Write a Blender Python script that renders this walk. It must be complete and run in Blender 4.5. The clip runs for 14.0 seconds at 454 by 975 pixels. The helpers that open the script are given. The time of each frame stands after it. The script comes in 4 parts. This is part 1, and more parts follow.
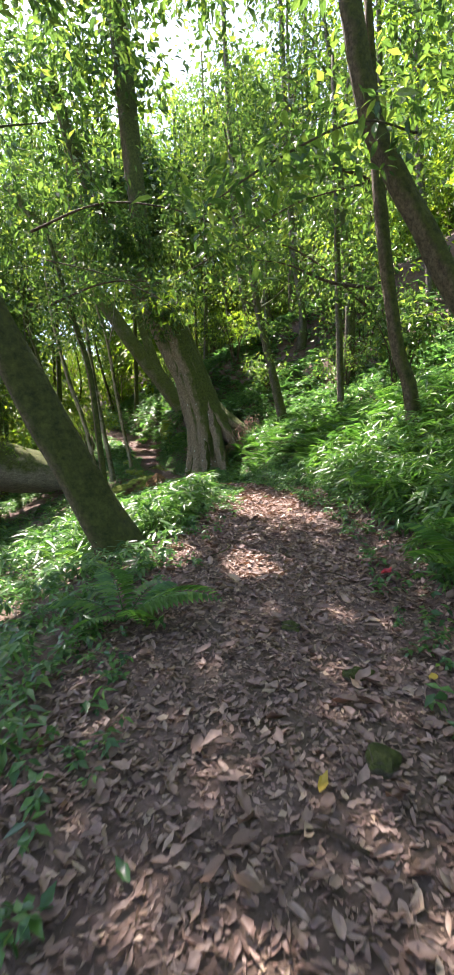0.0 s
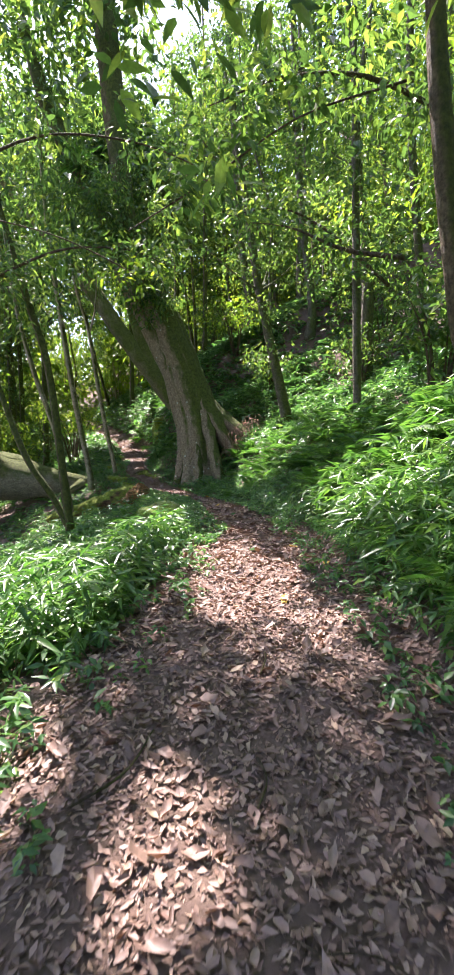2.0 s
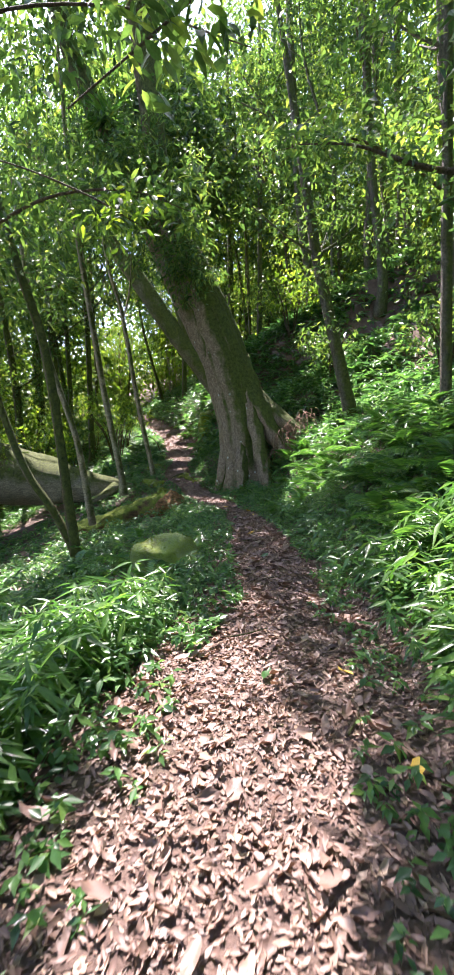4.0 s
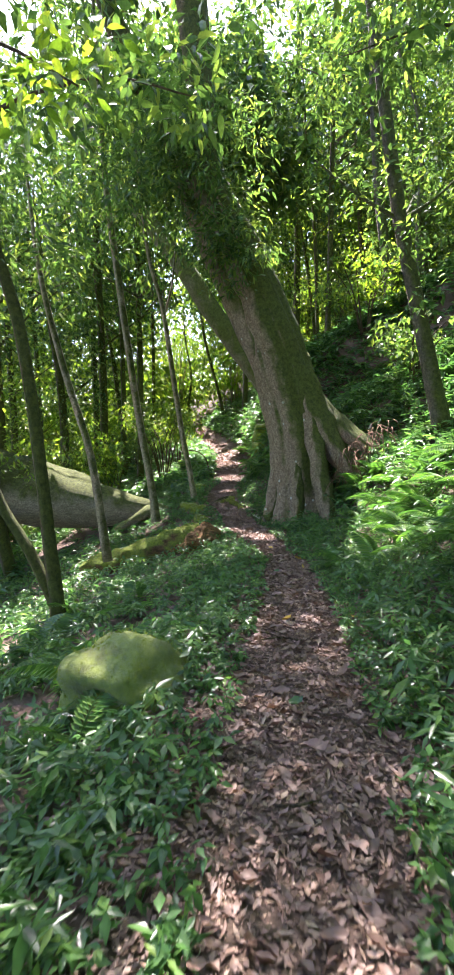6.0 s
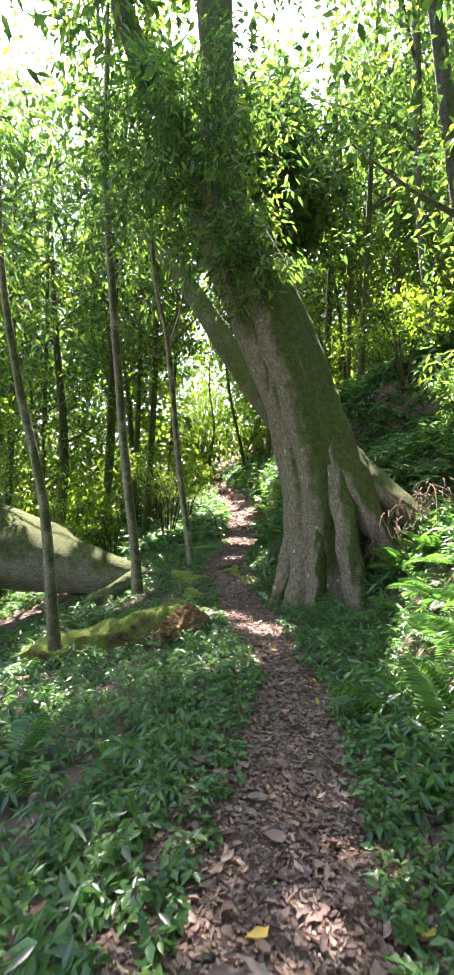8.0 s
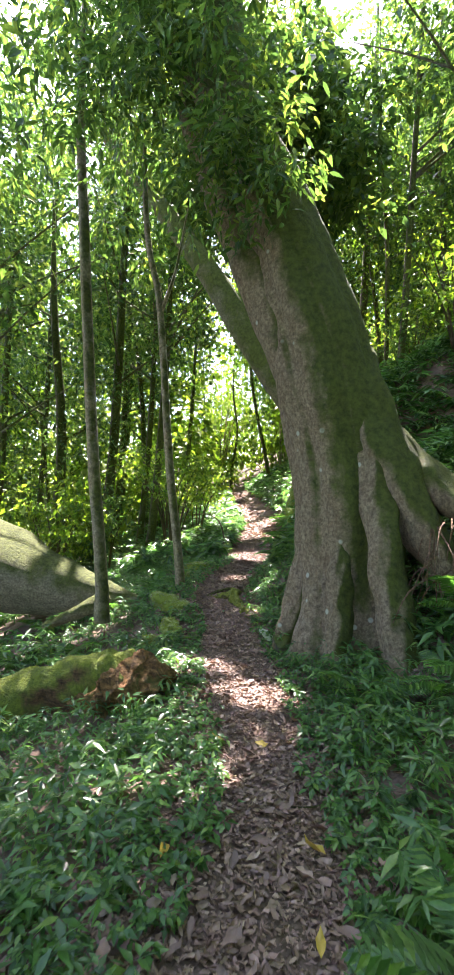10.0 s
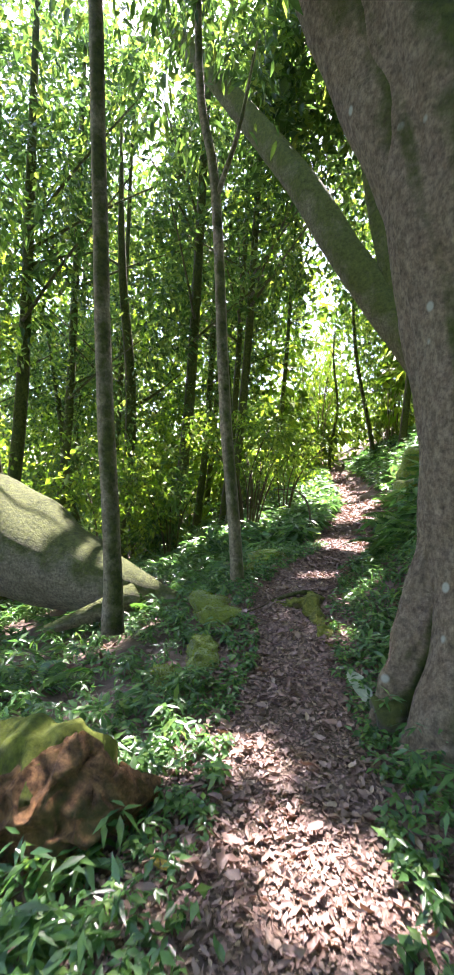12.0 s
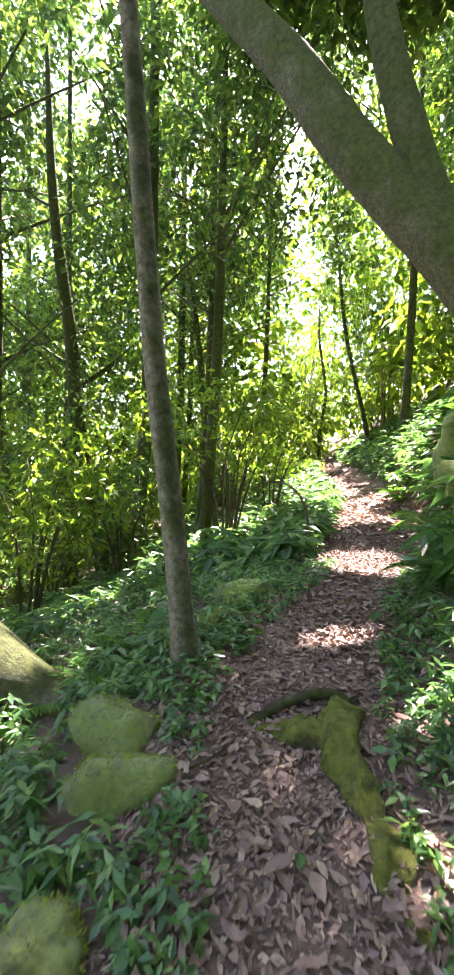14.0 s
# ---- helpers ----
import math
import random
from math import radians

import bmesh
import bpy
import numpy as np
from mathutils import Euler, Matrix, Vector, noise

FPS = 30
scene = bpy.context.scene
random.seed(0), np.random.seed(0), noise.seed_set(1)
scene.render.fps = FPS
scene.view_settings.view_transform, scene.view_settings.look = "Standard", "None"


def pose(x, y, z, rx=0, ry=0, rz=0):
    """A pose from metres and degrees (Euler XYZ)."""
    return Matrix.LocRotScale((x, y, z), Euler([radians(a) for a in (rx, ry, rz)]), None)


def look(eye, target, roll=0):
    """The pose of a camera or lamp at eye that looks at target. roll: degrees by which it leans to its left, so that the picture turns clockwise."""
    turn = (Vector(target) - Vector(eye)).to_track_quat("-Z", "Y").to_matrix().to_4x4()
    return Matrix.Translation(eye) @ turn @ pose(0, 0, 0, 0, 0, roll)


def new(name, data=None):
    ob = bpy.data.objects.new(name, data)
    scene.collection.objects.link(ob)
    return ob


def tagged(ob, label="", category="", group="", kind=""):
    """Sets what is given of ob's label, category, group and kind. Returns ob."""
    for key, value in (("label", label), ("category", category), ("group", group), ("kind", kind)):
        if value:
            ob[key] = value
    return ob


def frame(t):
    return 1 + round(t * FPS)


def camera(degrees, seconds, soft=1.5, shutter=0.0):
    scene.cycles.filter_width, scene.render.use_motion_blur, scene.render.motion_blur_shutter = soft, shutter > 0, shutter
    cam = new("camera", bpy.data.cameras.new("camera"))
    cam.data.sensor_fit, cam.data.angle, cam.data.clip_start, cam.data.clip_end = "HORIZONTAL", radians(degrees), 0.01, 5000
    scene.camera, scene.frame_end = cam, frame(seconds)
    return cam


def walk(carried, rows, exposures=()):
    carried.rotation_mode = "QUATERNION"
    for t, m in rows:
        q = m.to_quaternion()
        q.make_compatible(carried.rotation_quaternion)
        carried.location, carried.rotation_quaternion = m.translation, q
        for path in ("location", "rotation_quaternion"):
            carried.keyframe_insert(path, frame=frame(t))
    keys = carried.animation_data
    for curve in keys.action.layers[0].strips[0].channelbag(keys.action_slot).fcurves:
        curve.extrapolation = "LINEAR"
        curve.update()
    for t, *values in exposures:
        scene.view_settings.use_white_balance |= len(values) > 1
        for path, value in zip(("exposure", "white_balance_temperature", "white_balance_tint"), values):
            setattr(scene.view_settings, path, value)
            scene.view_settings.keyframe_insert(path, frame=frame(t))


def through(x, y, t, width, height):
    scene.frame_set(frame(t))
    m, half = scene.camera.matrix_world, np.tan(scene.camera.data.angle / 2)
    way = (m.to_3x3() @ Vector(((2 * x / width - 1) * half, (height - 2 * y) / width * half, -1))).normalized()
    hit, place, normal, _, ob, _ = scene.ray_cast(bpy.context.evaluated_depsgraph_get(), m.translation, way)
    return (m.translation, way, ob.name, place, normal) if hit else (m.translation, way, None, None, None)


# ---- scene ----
cam = camera(50.0, 14.0, soft=1.5, shutter=0.2)
METRES, EYE, TILT, LEAN, TURN = 19.0, 1.45, -7.0, 2.0, 0.0
ROWS = [
    (0.0, 0.0, 0.0, 0.0, -0.0, 0.0, -0.0),
    (0.5, 0.0051, 0.0346, 0.0091, -0.76, 0.02, -0.29),
    (1.0, 0.012, 0.0665, 0.0178, -1.06, -0.12, -0.46),
    (1.5, 0.0155, 0.0982, 0.0253, -0.66, -0.35, -0.52),
    (2.0, 0.0213, 0.1315, 0.0312, 0.84, -0.78, -0.57),
    (2.5, 0.0253, 0.1648, 0.0362, 2.52, -1.23, -0.8),
    (5.0, 0.0464, 0.331, 0.0634, 12.74, -2.04, -0.85),
    (5.5, 0.0449, 0.3672, 0.0671, 14.85, -1.64, -1.37),
    (6.0, 0.041, 0.4066, 0.0707, 16.49, -0.66, -2.04),
    (6.5, 0.0398, 0.4422, 0.0745, 17.31, 0.52, -2.97),
    (7.0, 0.0352, 0.4752, 0.0785, 18.1, 2.27, -3.88),
    (7.5, 0.0319, 0.5079, 0.0798, 19.09, 3.97, -4.68),
    (8.0, 0.0263, 0.5415, 0.0812, 19.47, 5.9, -5.1),
    (10.5, 0.0033, 0.708, 0.0855, 24.76, 6.77, -7.36),
    (11.0, -0.0056, 0.7431, 0.0847, 27.29, 5.61, -7.73),
    (11.5, -0.0192, 0.7807, 0.0844, 30.69, 4.57, -8.28),
    (12.0, -0.0352, 0.8183, 0.0855, 34.77, 3.72, -8.6),
    (12.5, -0.0517, 0.8531, 0.0868, 35.54, 3.95, -7.91),
    (13.0, -0.0715, 0.8891, 0.0889, 36.18, 4.32, -7.46),
    (13.5, -0.0921, 0.9242, 0.0914, 35.4, 4.06, -6.81),
    (14.0, -0.1115, 0.9599, 0.0951, 33.27, 3.75, -6.42),
]
walk(cam, [(t, pose(0, 0, EYE, TILT, LEAN, TURN) @ pose(METRES * x, METRES * y, METRES * z, 90 + pitch, roll, yaw)) for t, x, y, z, yaw, pitch, roll in ROWS],
     [(0.0, 2.4, 6700, 24), (2.5, 2.5, 6400, 27), (5.0, 2.6, 6300, 27), (6.5, 3.1, 6500, 25), (8.0, 3.25, 6600, 24), (11.0, 3.3, 6600, 26), (12.5, 3.25, 6300, 32), (14.0, 3.8, 6700, 32)])

# sun high ahead and to the left of the walk
SUN_AZ, SUN_EL = 32.0, 58.0
SUN = Vector((-math.sin(radians(SUN_AZ)) * math.cos(radians(SUN_EL)), math.cos(radians(SUN_AZ)) * math.cos(radians(SUN_EL)), math.sin(radians(SUN_EL))))
world = bpy.data.worlds.new("sky")
scene.world = world
world.use_nodes = True
sky = world.node_tree.nodes.new("ShaderNodeTexSky")
sky.sky_type, sky.sun_disc = "NISHITA", False
sky.sun_elevation, sky.sun_rotation = radians(SUN_EL), radians(-SUN_AZ)
back = world.node_tree.nodes["Background"]
back.inputs["Strength"].default_value = 0.13
world.node_tree.links.new(sky.outputs[0], back.inputs["Color"])
lamp = bpy.data.lights.new("sun", "SUN")
lamp.energy, lamp.angle, lamp.color = 4.6, radians(0.6), (1.0, 0.95, 0.86)
new("sun", lamp).matrix_world = look(SUN * 60, (0, 0, 0))

rng = np.random.default_rng(7)

# ---- materials ----


def material(name):
    m = bpy.data.materials.new(name)
    m.use_nodes = True
    t = m.node_tree
    return m, t, t.nodes["Principled BSDF"], t.nodes["Material Output"]


def noise_of(t, scale, detail=4.0, rough=0.6, stretch=None):
    co = t.nodes.new("ShaderNodeTexCoord")
    n = t.nodes.new("ShaderNodeTexNoise")
    n.inputs["Scale"].default_value, n.inputs["Detail"].default_value, n.inputs["Roughness"].default_value = scale, detail, rough
    if stretch:
        mp = t.nodes.new("ShaderNodeMapping")
        mp.inputs["Scale"].default_value = stretch
        t.links.new(co.outputs["Object"], mp.inputs["Vector"])
        t.links.new(mp.outputs[0], n.inputs["Vector"])
    else:
        t.links.new(co.outputs["Object"], n.inputs["Vector"])
    return n.outputs["Fac"]


def ramp_of(t, fac, stops):
    r = t.nodes.new("ShaderNodeValToRGB")
    e = r.color_ramp.elements
    while len(e) < len(stops):
        e.new(0.5)
    for el, (p, c) in zip(e, stops):
        el.position, el.color = p, (*c, 1)
    t.links.new(fac, r.inputs["Fac"])
    return r.outputs["Color"]


def mix_of(t, fac, a, b, mode="MIX"):
    m = t.nodes.new("ShaderNodeMix")
    m.data_type, m.blend_type = "RGBA", mode
    for sock, v in ((m.inputs[0], fac), (m.inputs[6], a), (m.inputs[7], b)):
        if isinstance(v, (int, float)):
            sock.default_value = v
        elif isinstance(v, tuple):
            sock.default_value = (*v, 1)
        else:
            t.links.new(v, sock)
    return m.outputs[2]


def bump_of(t, fac, strength, distance, bsdf):
    b = t.nodes.new("ShaderNodeBump")
    b.inputs["Strength"].default_value, b.inputs["Distance"].default_value = strength, distance
    t.links.new(fac, b.inputs["Height"])
    t.links.new(b.outputs[0], bsdf.inputs["Normal"])


def leaf_material(name, stops, through, gloss=0.38, thin=0.45):
    """Leaves: each one picks its own green; light comes through them."""
    m, t, p, out = material(name)
    g = t.nodes.new("ShaderNodeNewGeometry")
    col = ramp_of(t, g.outputs["Random Per Island"], stops)
    spots = ramp_of(t, noise_of(t, 40, 2), [(0.3, (0.72, 0.72, 0.7)), (0.7, (1.1, 1.1, 1.0))])
    col = mix_of(t, 0.8, col, spots, "MULTIPLY")
    t.links.new(col, p.inputs["Base Color"])
    p.inputs["Roughness"].default_value = gloss
    tr = t.nodes.new("ShaderNodeBsdfTranslucent")
    t.links.new(mix_of(t, 1.0, col, through, "MULTIPLY"), tr.inputs["Color"])
    mx = t.nodes.new("ShaderNodeMixShader")
    mx.inputs[0].default_value = thin
    t.links.new(p.outputs[0], mx.inputs[1])
    t.links.new(tr.outputs[0], mx.inputs[2])
    t.links.new(mx.outputs[0], out.inputs["Surface"])
    return m


GREEN = [(0.0, (0.028, 0.066, 0.024)), (0.45, (0.054, 0.115, 0.034)), (0.8, (0.092, 0.165, 0.042)), (1.0, (0.16, 0.22, 0.05))]
COOL = [(0.0, (0.03, 0.08, 0.032)), (0.5, (0.06, 0.15, 0.045)), (0.85, (0.095, 0.2, 0.055)), (1.0, (0.15, 0.24, 0.06))]
# LIME: lighter, yellower greens with a sunlit look already in the colour
LIME = [(0.0, (0.05, 0.11, 0.015)), (0.5, (0.1, 0.19, 0.025)), (1.0, (0.2, 0.28, 0.04))]
M_CANOPY = leaf_material("canopy_leaf", GREEN, (2.3, 2.2, 1.2), 0.34, 0.52)
M_LIME = leaf_material("sunny_leaf", LIME, (2.2, 2.1, 0.9), 0.4, 0.52)
M_HERB = leaf_material("herb_leaf", COOL, (2.0, 2.2, 1.3), 0.3, 0.4)
M_FERN = leaf_material("fern_leaf", [(0.0, (0.03, 0.09, 0.02)), (0.6, (0.06, 0.15, 0.03)), (1.0, (0.12, 0.22, 0.04))], (2.0, 2.2, 1.3), 0.32, 0.4)
BROWN = [(0.0, (0.11, 0.066, 0.052)), (0.3, (0.175, 0.107, 0.085)), (0.65, (0.235, 0.15, 0.12)), (0.92, (0.3, 0.205, 0.16)), (1.0, (0.37, 0.27, 0.19))]
M_MOSSLEAF = leaf_material("moss_leaf", [(0.0, (0.1, 0.14, 0.015)), (0.5, (0.2, 0.26, 0.025)), (1.0, (0.32, 0.38, 0.04))], (1.2, 1.2, 0.6), 0.8, 0.2)
M_LITTER = leaf_material("dry_leaf", BROWN, (1.1, 0.8, 0.5), 0.55, 0.12)
M_YELLOW = leaf_material("yellow_leaf", [(0, (0.4, 0.27, 0.04)), (1, (0.5, 0.36, 0.06))], (1.2, 1.0, 0.5), 0.5, 0.2)
M_RED = leaf_material("red_leaf", [(0, (0.42, 0.02, 0.03)), (1, (0.5, 0.03, 0.05))], (1.2, 0.6, 0.6), 0.45, 0.2)


def soil_material():
    m, t, p, out = material("forest_soil")
    c = ramp_of(t, noise_of(t, 9, 8, 0.7), [(0.3, (0.075, 0.046, 0.036)), (0.52, (0.14, 0.09, 0.07)), (0.75, (0.21, 0.14, 0.11))])
    c = mix_of(t, ramp_of(t, noise_of(t, 0.7, 3), [(0.45, (0, 0, 0)), (0.7, (0.6, 0.6, 0.6))]), c, (0.06, 0.045, 0.02))
    t.links.new(c, p.inputs["Base Color"])
    p.inputs["Roughness"].default_value = 0.92
    bump_of(t, noise_of(t, 30, 8, 0.75), 0.9, 0.03, p)
    return m


def bark_material(name, low, high, moss_amount,  stretch=(5, 5, 1.2), moss_way=(0.75, -0.5, 0.3), lichen=False, rough=0.85, floor_z=-9.0, moss_dark=(0.03, 0.042, 0.01), moss_light=(0.12, 0.145, 0.028)):
    """Bark with streaks, moss on one side and, on the big tree, pale lichen spots."""
    m, t, p, out = material(name)
    streak = noise_of(t, 3, 8, 0.7, stretch)
    c = ramp_of(t, streak, [(0.3, low), (0.7, high)])
    # strong mottling paints in the shading of bark relief that flat light hides
    fine = ramp_of(t, noise_of(t, 26, 6, 0.7), [(0.32, (0.32, 0.31, 0.3)), (0.5, (0.85, 0.84, 0.82)), (0.68, (1.4, 1.36, 1.28))])
    c = mix_of(t, 0.85, c, fine, "MULTIPLY")
    if lichen:
        v = t.nodes.new("ShaderNodeTexVoronoi")
        v.inputs["Scale"].default_value = 3.4
        t.links.new(t.nodes.new("ShaderNodeTexCoord").outputs["Object"], v.inputs["Vector"])
        spot = ramp_of(t, v.outputs["Distance"], [(0.08, (1, 1, 1)), (0.13, (0, 0, 0))])
        spot = mix_of(t, 1.0, spot, ramp_of(t, noise_of(t, 1.3, 2), [(0.47, (0, 0, 0)), (0.52, (1, 1, 1))]), "MULTIPLY")
        c = mix_of(t, spot, c, (0.56, 0.57, 0.48))
    g = t.nodes.new("ShaderNodeNewGeometry")
    d = t.nodes.new("ShaderNodeVectorMath")
    d.operation = "DOT_PRODUCT"
    d.inputs[1].default_value = moss_way
    t.links.new(g.outputs["Normal"], d.inputs[0])
    s = t.nodes.new("ShaderNodeMath")
    s.operation = "MULTIPLY_ADD"
    s.inputs[1].default_value, s.inputs[2].default_value = 0.45, moss_amount - 0.5
    t.links.new(d.outputs["Value"], s.inputs[0])
    a = t.nodes.new("ShaderNodeMath")
    t.links.new(s.outputs[0], a.inputs[0])
    t.links.new(noise_of(t, 2.2, 7, 0.72), a.inputs[1])
    fac = a.outputs[0]
    if floor_z > -5:
        xyz = t.nodes.new("ShaderNodeSeparateXYZ")
        t.links.new(g.outputs["Position"], xyz.inputs[0])
        mr = t.nodes.new("ShaderNodeMapRange")
        mr.inputs[1].default_value, mr.inputs[2].default_value, mr.inputs[3].default_value, mr.inputs[4].default_value = floor_z, floor_z + 1.6, -0.3, 0.0
        t.links.new(xyz.outputs["Z"], mr.inputs[0])
        b = t.nodes.new("ShaderNodeMath")
        t.links.new(fac, b.inputs[0])
        t.links.new(mr.outputs[0], b.inputs[1])
        fac = b.outputs[0]
    mask = ramp_of(t, fac, [(0.4, (0, 0, 0)), (0.53, (0.55, 0.55, 0.55)), (0.66, (1, 1, 1))])
    moss = ramp_of(t, noise_of(t, 14, 6, 0.7), [(0.3, moss_dark), (0.7, moss_light)])
    t.links.new(mix_of(t, mask, c, moss), p.inputs["Base Color"])
    p.inputs["Roughness"].default_value = rough
    p.inputs["Specular IOR Level"].default_value = 0.3
    bump_of(t, noise_of(t, 7, 10, 0.78, stretch), 1.0, 0.09, p)
    return m


def moss_material(name, dark, light):
    m, t, p, out = material(name)
    c = ramp_of(t, noise_of(t, 22, 8, 0.75), [(0.3, dark), (0.68, light)])
    stain = ramp_of(t, noise_of(t, 3.0, 4, 0.6), [(0.34, (0.5, 0.42, 0.36)), (0.48, (1, 1, 1))])
    t.links.new(mix_of(t, 1.0, c, stain, "MULTIPLY"), p.inputs["Base Color"])
    p.inputs["Roughness"].default_value = 0.95
    p.inputs["Specular IOR Level"].default_value = 0.1
    p.inputs["Sheen Weight"].default_value = 0.3
    bump_of(t, noise_of(t, 60, 6, 0.8), 1.0, 0.03, p)
    return m


M_SOIL = soil_material()
M_BIG = bark_material("grey_mossy_bark", (0.2, 0.14, 0.09), (0.44, 0.35, 0.245), 0.56, (5, 5, 3), (1.5, -0.1, 0.25), lichen=True, floor_z=0.2, moss_dark=(0.035, 0.05, 0.01), moss_light=(0.12, 0.15, 0.026))
M_MOSSBARK = bark_material("mossy_bark", (0.1, 0.072, 0.045), (0.26, 0.2, 0.125), 0.5, (5, 5, 2))
M_LIMB = bark_material("grey_green_bark", (0.15, 0.13, 0.075), (0.34, 0.31, 0.18), 0.54, (4, 4, 4), (0, -0.2, 0.9), moss_dark=(0.05, 0.065, 0.012), moss_light=(0.16, 0.19, 0.035))
M_SAPLING = bark_material("sapling_bark", (0.3, 0.24, 0.155), (0.54, 0.47, 0.33), 0.22, (4, 4, 6))
M_FOREST = bark_material("forest_bark", (0.09, 0.078, 0.058), (0.24, 0.21, 0.16), 0.42)
M_GREYROOT = bark_material("grey_root_bark", (0.17, 0.15, 0.105), (0.38, 0.34, 0.25), 0.42, (1.5, 4, 4), (0, 0, 1))
M_STICK = bark_material("twig_bark", (0.05, 0.035, 0.022), (0.17, 0.12, 0.08), 0.2)
M_MOSS = moss_material("bright_moss", (0.075, 0.12, 0.012), (0.25, 0.32, 0.03))
M_ROTTEN = bark_material("rotten_wood", (0.07, 0.034, 0.016), (0.52, 0.28, 0.11), 0.1, (2, 7, 7))
M_LOG = bark_material("mossy_log_bark", (0.06, 0.035, 0.02), (0.26, 0.15, 0.07), 0.5, (2, 7, 7), (0, 0.1, 0.95), moss_dark=(0.06, 0.09, 0.012), moss_light=(0.24, 0.3, 0.03))
M_DRYROOT = bark_material("dry_rootlets", (0.12, 0.065, 0.04), (0.3, 0.18, 0.12), 0.05)
M_STONE = bark_material("mossy_stone", (0.1, 0.09, 0.07), (0.25, 0.22, 0.17), 0.45, (2, 2, 2), (0, 0, 1))

M_ROOT = bark_material("mossy_root_bark", (0.07, 0.05, 0.03), (0.22, 0.17, 0.1), 0.5, (3, 3, 3), (0, 0, 0.8), moss_dark=(0.06, 0.08, 0.012), moss_light=(0.26, 0.28, 0.04))

# ---- lie of the land ----
HY = (-30, -6, 0, 3.3, 4.7, 5.5, 6.5, 8.5, 10, 11.1, 12.5, 14.5, 16.6, 18.3, 19, 19.9, 20.7, 22, 24, 26, 30, 34, 40, 60, 90)
HZ = (-1.5, -0.3, 0, 0.25, 0.34, 0.39, 0.38, 0.28, 0.15, 0.09, -0.05, -0.25, -0.43, -0.44, -0.42, -0.27, -0.15, 0, 0.08, 0.2, 0.5, 0.95, 1.7, 3.6, 5)
EY = (-30, -6, 0, 2.4, 4.2, 6.3, 8.0, 9.0, 10.2, 11, 12.9, 15.4, 16.3, 17, 18.3, 19.5, 20.4, 21, 22.6, 24.4, 25.5, 28, 30, 36, 40, 60, 90)
EL = (-2.0, -0.9, -0.9, -0.79, -0.5, -0.15, -0.1, 0.05, -0.2, -0.33, -0.62, -1.1, -1.45, -1.95, -2.65, -3.2, -3.85, -4.05, -4.2, -4.6, -4.9, -5.7, -6.3, -9.3, -11.3, -21, -36)
ER = (0.0, 0.9, 1.0, 1.2, 1.42, 1.3, 1.3, 1.12, 0.98, 0.86, 0.55, -0.05, -0.5, -0.75, -1.35, -2.05, -2.5, -2.75, -3.15, -3.5, -3.65, -4.35, -5.0, -8.2, -10.3, -20, -35)


def smooth_interp(y, ys, vs):
    a = np.interp(y, ys, vs)
    return (np.interp(y - 0.5, ys, vs) + 2 * a + np.interp(y + 0.5, ys, vs)) / 4


def wob(x, y, s, k):
    return np.sin(x * s + 1.3 * k + 1.7 * np.sin(y * s * 0.7 + k)) * np.cos(y * s * 0.9 + 0.6 * k + 1.1 * np.sin(x * s * 0.8))


def land(x, y):
    """Height of the ground: trail bench, bank rising to the right, slope falling to the left."""
    x, y = np.asarray(x, float), np.asarray(y, float)
    h = smooth_interp(y, HY, HZ)
    r = np.maximum(x - smooth_interp(y, EY, ER), 0)
    l = np.maximum(smooth_interp(y, EY, EL) - x, 0)
    steep = np.interp(y, (-5, 3, 9, 11, 13, 15.5, 19, 20.5, 23, 24, 30, 33, 45), (0.6, 0.7, 0.75, 0.65, 0.8, 1.1, 1.15, 0.9, 0.9, 1.9, 1.9, 0.9, 0.6))
    ledge = np.interp(y, (12.5, 15.5, 17, 19.4, 21), (0.0, 0.7, 1.1, 1.2, 0.0))
    step_up = np.clip(r - ledge, 0, 2.2 - ledge)
    bank = 0.2 * np.minimum(r, ledge) + steep * (np.sqrt(step_up ** 2 + 0.02) - 0.1414) + 0.5 * np.clip(r - 2.2, 0, 40) + 0.1 * np.clip(r - 42, 0, 60)
    fall = 0.26 * np.minimum(l, 3) + 0.4 * np.clip(l - 3, 0, 12) + 0.1 * np.clip(l - 15, 0, 30)
    off = np.clip(np.maximum(r, l), 0, 1)
    rough = 0.012 * wob(x, y, 5.1, 1) + 0.018 * wob(x, y, 2.3, 4) + off * (0.07 * wob(x, y, 1.7, 2) + 0.05 * wob(x, y, 3.9, 5)) + np.clip(np.maximum(r, l) - 6, 0, 20) * 0.03 * wob(x, y, 0.25, 3)
    return h + bank - fall + rough


def mid_path(y):
    return (np.interp(y, EY, EL) + np.interp(y, EY, ER)) / 2


